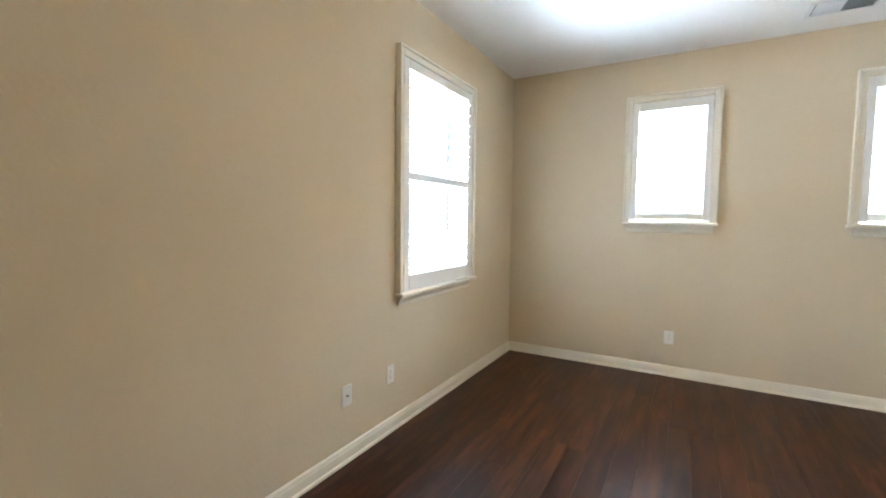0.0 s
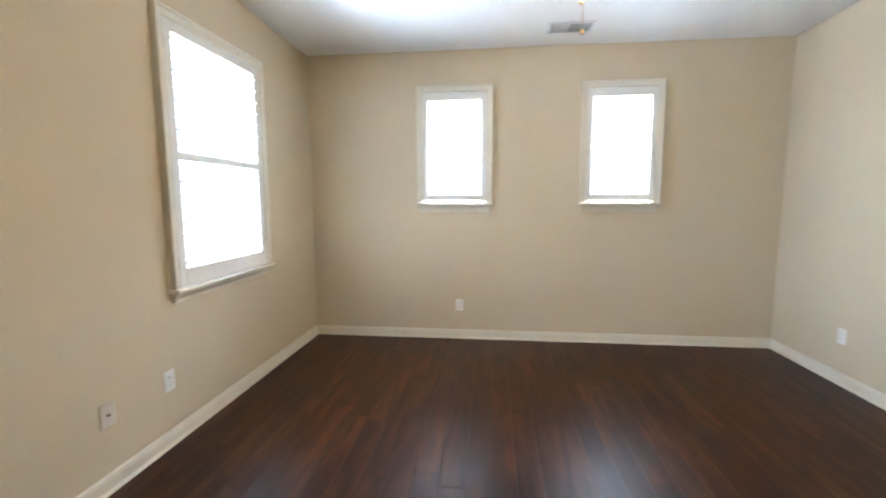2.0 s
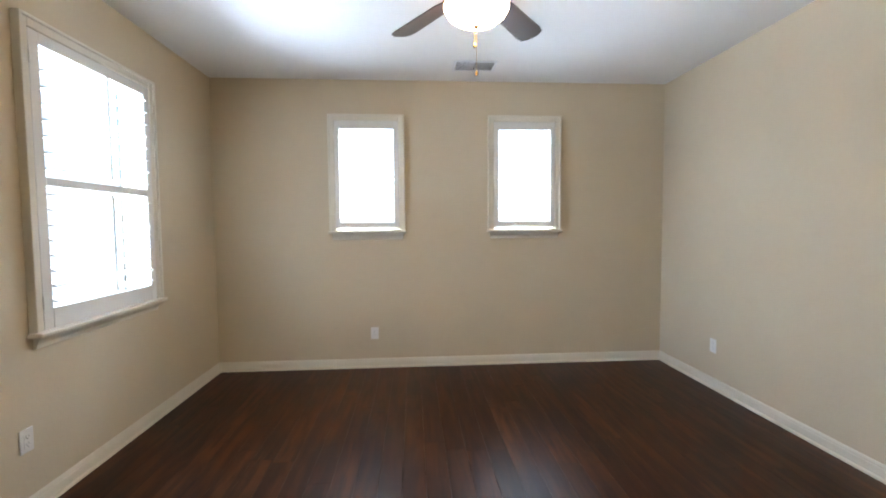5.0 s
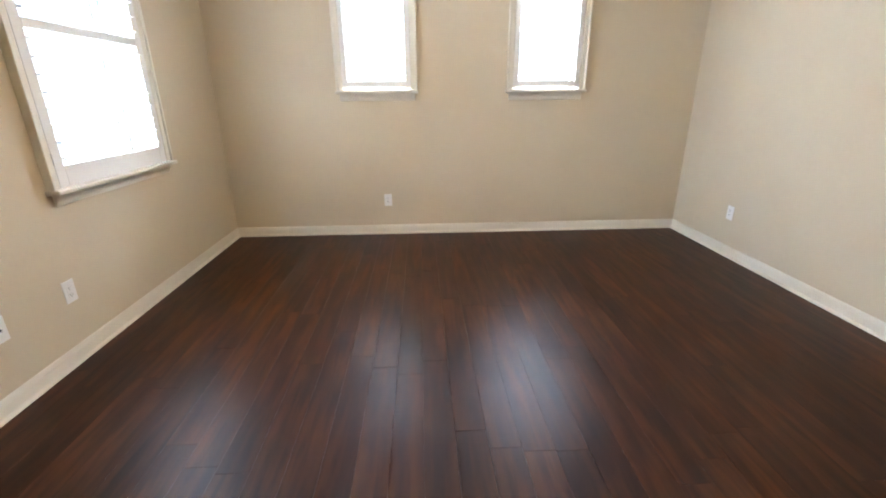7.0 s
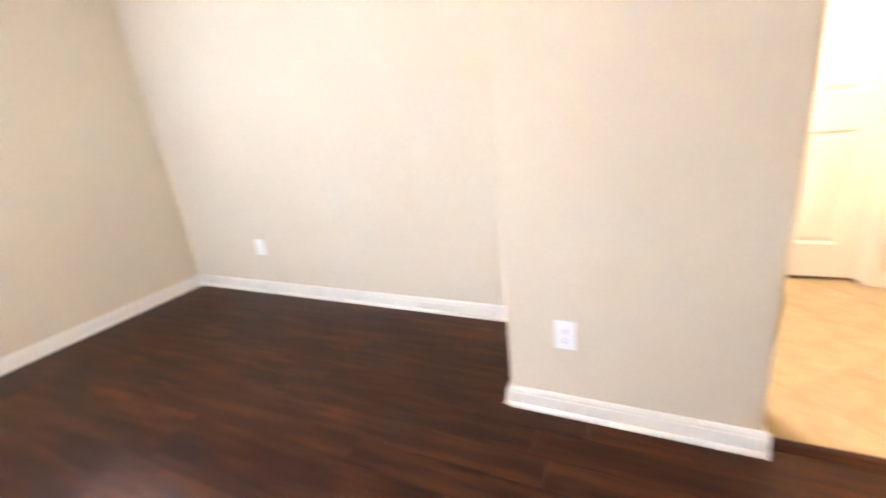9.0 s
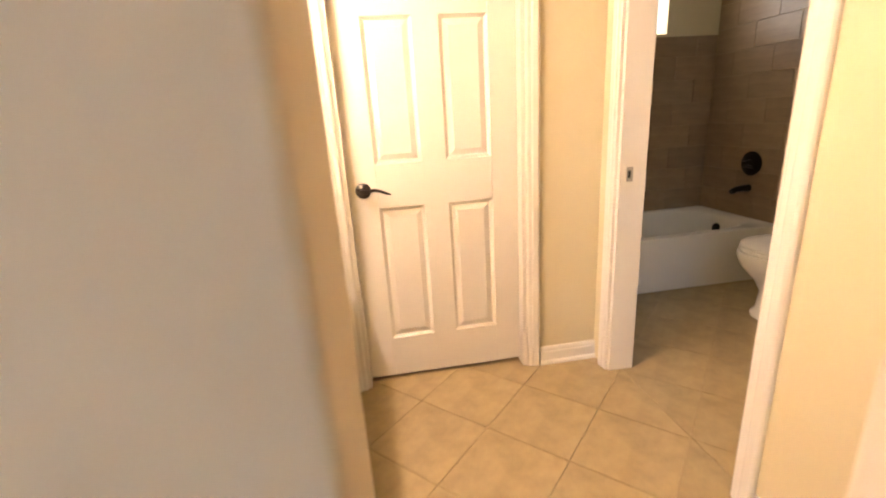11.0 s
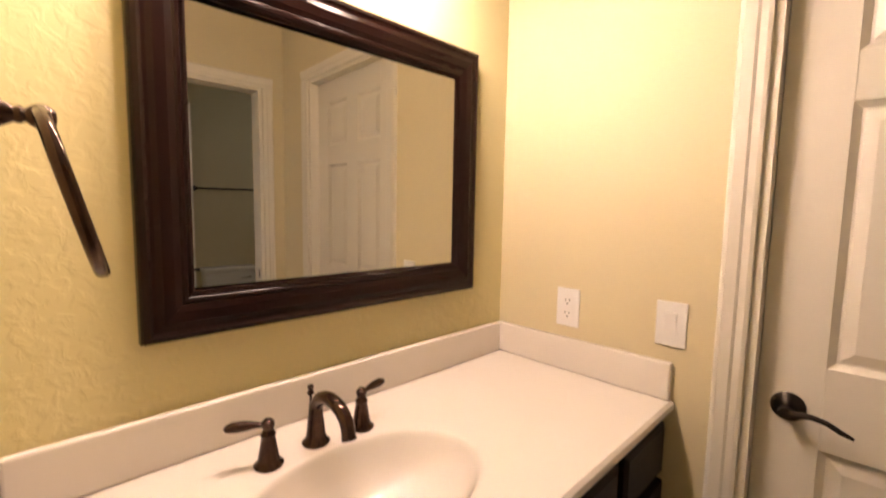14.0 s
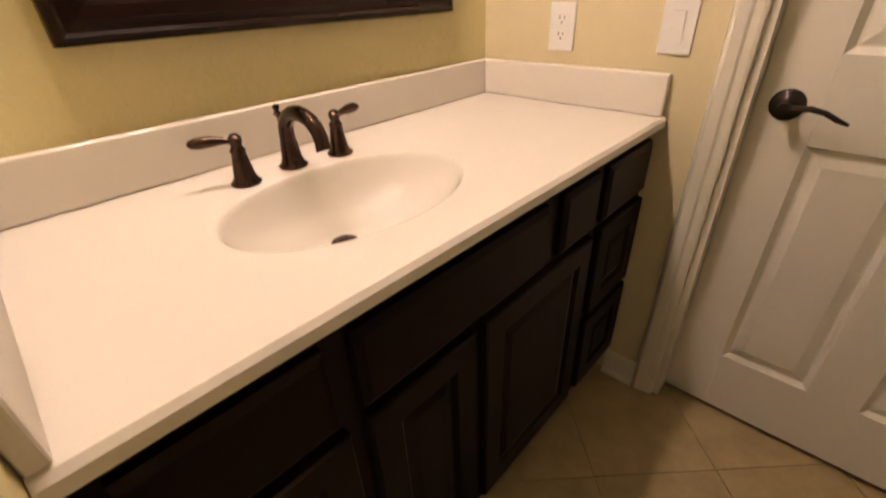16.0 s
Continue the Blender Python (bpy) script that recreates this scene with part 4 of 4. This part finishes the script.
part("bowl", stack([(0.39, 0.115, 0.235, 0.001), (0.39, 0.118, 0.238, 0.02), (0.39, 0.098, 0.215, 0.05), (0.39, 0.095, 0.205, 0.15), (0.41, 0.115, 0.225, 0.22), (0.445, 0.165, 0.262, 0.30), (0.46, 0.183, 0.272, 0.36), (0.46, 0.183, 0.272, 0.385), (0.46, 0.17, 0.26, 0.388)]), CERAMIC, toilet, smooth=True)
part("seat", stack([(0.465, 0.186, 0.245, 0.389), (0.465, 0.190, 0.250, 0.396), (0.465, 0.190, 0.250, 0.404), (0.465, 0.184, 0.244, 0.408)]), CERAMIC, toilet, smooth=True)
part("lid", stack([(0.460, 0.184, 0.246, 0.410), (0.460, 0.190, 0.252, 0.416), (0.460, 0.188, 0.250, 0.426), (0.460, 0.170, 0.232, 0.434), (0.460, 0.10, 0.15, 0.438)]), CERAMIC, toilet, smooth=True)
bm = bmesh.new()
rbox(bm, (-0.10, 0.03, 0.30), (0.10, 0.25, 0.387), 0.02, 3)
part("shelf", bm, CERAMIC, toilet, smooth=True)
bm = bmesh.new()
rbox(bm, (-0.22, 0.015, 0.388), (0.22, 0.20, 0.735), 0.022, 4)
part("tank", bm, CERAMIC, toilet, smooth=True)
bm = bmesh.new()
rbox(bm, (-0.232, 0.010, 0.736), (0.232, 0.212, 0.775), 0.012, 3)
part("tank_lid", bm, CERAMIC, toilet, smooth=True)
bm = bmesh.new()
lathe(bm, [(0, 0), (0.012, 0), (0.012, 0.01), (0, 0.012)], pose(0.15, 0.20, 0.68, -90), 14)
tube(bm, [(0.15, 0.213, 0.68), (0.12, 0.216, 0.677), (0.07, 0.214, 0.672)], [0.006, 0.006, 0.005], 10)
part("flush_lever", bm, CHROME, toilet, smooth=True)

bar = empty("towel_bar", "dark bronze towel bar above the toilet", "towel bar", pose(5.34, TS, 1.49))
for s in (-1, 1):
    bm = bmesh.new()
    lathe(bm, [(0, 0), (0.024, 0), (0.024, 0.005), (0.012, 0.012), (0.009, 0.05), (0.013, 0.058), (0.013, 0.07), (0, 0.074)], pose(s * 0.30, 0, 0, -90))
    part("post", bm, BLACKMETAL, bar, smooth=True)
bm = bmesh.new()
tube(bm, [(-0.30, 0.062, 0), (0.30, 0.062, 0)], 0.008, 12)
part("rail", bm, BLACKMETAL, bar, smooth=True)

# ---- threshold ----
bm = bmesh.new()
prism(bm, [(-0.034, 0), (0.026, 0), (0.024, 0.008), (0.014, 0.013), (-0.010, 0.013), (-0.030, 0.005)], Matrix(((1, 0, 0, SX + 0.06), (0, 1, 0, OP_S + 0.017), (0, 0, 1, 0), (0, 0, 0, 1))), OP_N - OP_S - 0.034)
tagged(part("threshold", bm, PLANK), "dark wooden threshold strip between boards and tiles", "threshold", kind="structure")

# ---- wall tiles round the tub ----
tw = empty("tub_surround", "brown travertine tiled walls round the bathtub", "wall tiles", pose(0, 0, 0), kind="structure")
bm = bmesh.new()
box(bm, (TUBX - 0.08, TS, TZ - 0.03), (TE, TS + 0.006, 2.2))
box(bm, (TE - 0.006, TS + 0.006, TZ - 0.03), (TE, BS - TH, 1.66))
part("grout_bed", bm, GROUT, tw)
cache = {}


def wall_tile(w, h):
    key = (round(w, 4), round(h, 4))
    if key not in cache:
        bm = bmesh.new()
        t = bmesh.new()
        box(t, (0, 0, 0), (w, 0.006, h))
        bmesh.ops.bevel(t, geom=[e for e in t.edges if all(v.co.y > 0.005 for v in e.verts)], offset=0.0015, segments=1, affect="EDGES")
        join(bm, t)
        me = bpy.data.meshes.new("wall_tile")
        bm.to_mesh(me)
        bm.free()
        me.materials.append(WTILE)
        cache[key] = me
    return new("tile", cache[key])


def tile_wall(m, length, z0, z1):
    g, tw_, th_ = 0.003, 0.33, 0.165
    z, row = z0, 0
    while z < z1 - 0.02:
        h = min(th_, z1 - z)
        x = -tw_ / 2 if row % 2 else 0.0
        while x < length - 0.005:
            a, b = max(x, 0), min(x + tw_, length)
            if b - a > 0.02:
                ob = wall_tile(b - a - g, h - g)
                ob.parent = tw
                ob.matrix_local = m @ pose(a, 0, z)
            x += tw_
        z += th_
        row += 1


tile_wall(pose(TUBX - 0.08, TS + 0.0062, 0), TE - TUBX + 0.07, TZ, 2.2)
tile_wall(Matrix(((0, -1, 0, TE - 0.0062), (1, 0, 0, TS + 0.014), (0, 0, 1, 0), (0, 0, 0, 1))), BS - TH - 0.01 - TS - 0.014, TZ, 1.66)

# ---- floor boards ----
floor_ob = bpy.data.objects["floor"]
PW, gap = 0.127, 0.0003


def clip(poly, inside, cut):
    out = []
    for i, p in enumerate(poly):
        q = poly[(i + 1) % len(poly)]
        if inside(p):
            out.append(p)
        if inside(p) != inside(q):
            out.append(cut(p, q))
    return out


def clip_rect(poly, x0, y0, x1, y1):
    for axis, v, sg in ((0, x0, 1), (0, x1, -1), (1, y0, 1), (1, y1, -1)):
        if not poly:
            break
        poly = clip(poly, lambda p: (p[axis] - v) * sg >= 0, lambda p, q: tuple(p[k] + (q[k] - p[k]) * (v - p[axis]) / (q[axis] - p[axis]) for k in range(2)))
    return poly


def slab(name, poly, z0, z1, mat, parent, chamfer):
    n = len(poly)
    c = (sum(p[0] for p in poly) / n, sum(p[1] for p in poly) / n)
    bm = bmesh.new()

    def inset(p, d):
        v = Vector((c[0] - p[0], c[1] - p[1]))
        return (p[0] - c[0] + math.copysign(min(d, abs(v.x)), v.x), p[1] - c[1] + math.copysign(min(d, abs(v.y)), v.y))

    lo = [bm.verts.new((p[0] - c[0], p[1] - c[1], z0)) for p in poly]
    md = [bm.verts.new((p[0] - c[0], p[1] - c[1], z1 - chamfer)) for p in poly]
    hi = [bm.verts.new((*inset(p, chamfer), z1)) for p in poly]
    for a, b in ((lo, md), (md, hi)):
        for k in range(n):
            bm.faces.new((a[k], a[(k + 1) % n], b[(k + 1) % n], b[k]))
    bm.faces.new(hi)
    ob = part(name, bm, mat, parent)
    ob.location = (*c, 0)
    return ob


rng = random.Random(4)
x = 0.001
while x < W:
    xe = min(x + PW, W + 0.05)
    y = 0.0 + rng.random() * 1.0
    while y > SOUTH:
        ln = 1.215
        y0p, y1p = max(y - ln, SOUTH), min(y, -0.001)
        if x > 2.95 and y0p < OP_S - 0.001:
            y0p = max(y0p, OP_S + 0.001 if x > 3.0 else y0p)
        poly = [(x + gap, y0p + gap), (xe - gap, y0p + gap), (xe - gap, y1p - gap), (x + gap, y1p - gap)]
        if y1p - y0p > 0.03:
            if xe > SX + 0.04:
                for rect in ((0, SOUTH, SX + 0.045, 0), (SX + 0.045, SY + 0.001, W, 0)):
                    pc = clip_rect(poly, *rect)
                    if len(pc) > 2 and max(p[0] for p in pc) - min(p[0] for p in pc) > 0.01 and max(p[1] for p in pc) - min(p[1] for p in pc) > 0.02:
                        slab("plank", pc, -0.011, 0.0, PLANK, floor_ob, 0.0004)
            else:
                slab("plank", poly, -0.011, 0.0, PLANK, floor_ob, 0.0004)
        y -= ln
    x += PW

# ---- floor tiles, laid on the diagonal ----
tile_ob = bpy.data.objects["bathroom_floor"]
S = 0.335
c45 = math.sqrt(0.5)
for i in range(-24, 25):
    for j in range(-24, 25):
        cx_, cy_ = 4.30 + (i - j) * S * c45, -4.30 + (i + j) * S * c45
        r = (S - 0.003) * c45
        base = [(cx_ - r, cy_), (cx_, cy_ - r), (cx_ + r, cy_), (cx_, cy_ + r)]
        for rect in ((SX + 0.075, BS - 0.06, BE + 0.06, -3.38), (3.70, TS, TUBX + 0.02, BS - 0.0625)):
            pc = clip_rect(base, *rect)
            if len(pc) > 2:
                area = abs(sum(p[0] * q[1] - q[0] * p[1] for p, q in zip(pc, pc[1:] + pc[:1]))) / 2
                if area > 0.002:
                    slab("tile", pc, -0.004, 0.0, TILE, tile_ob, 0.0008)
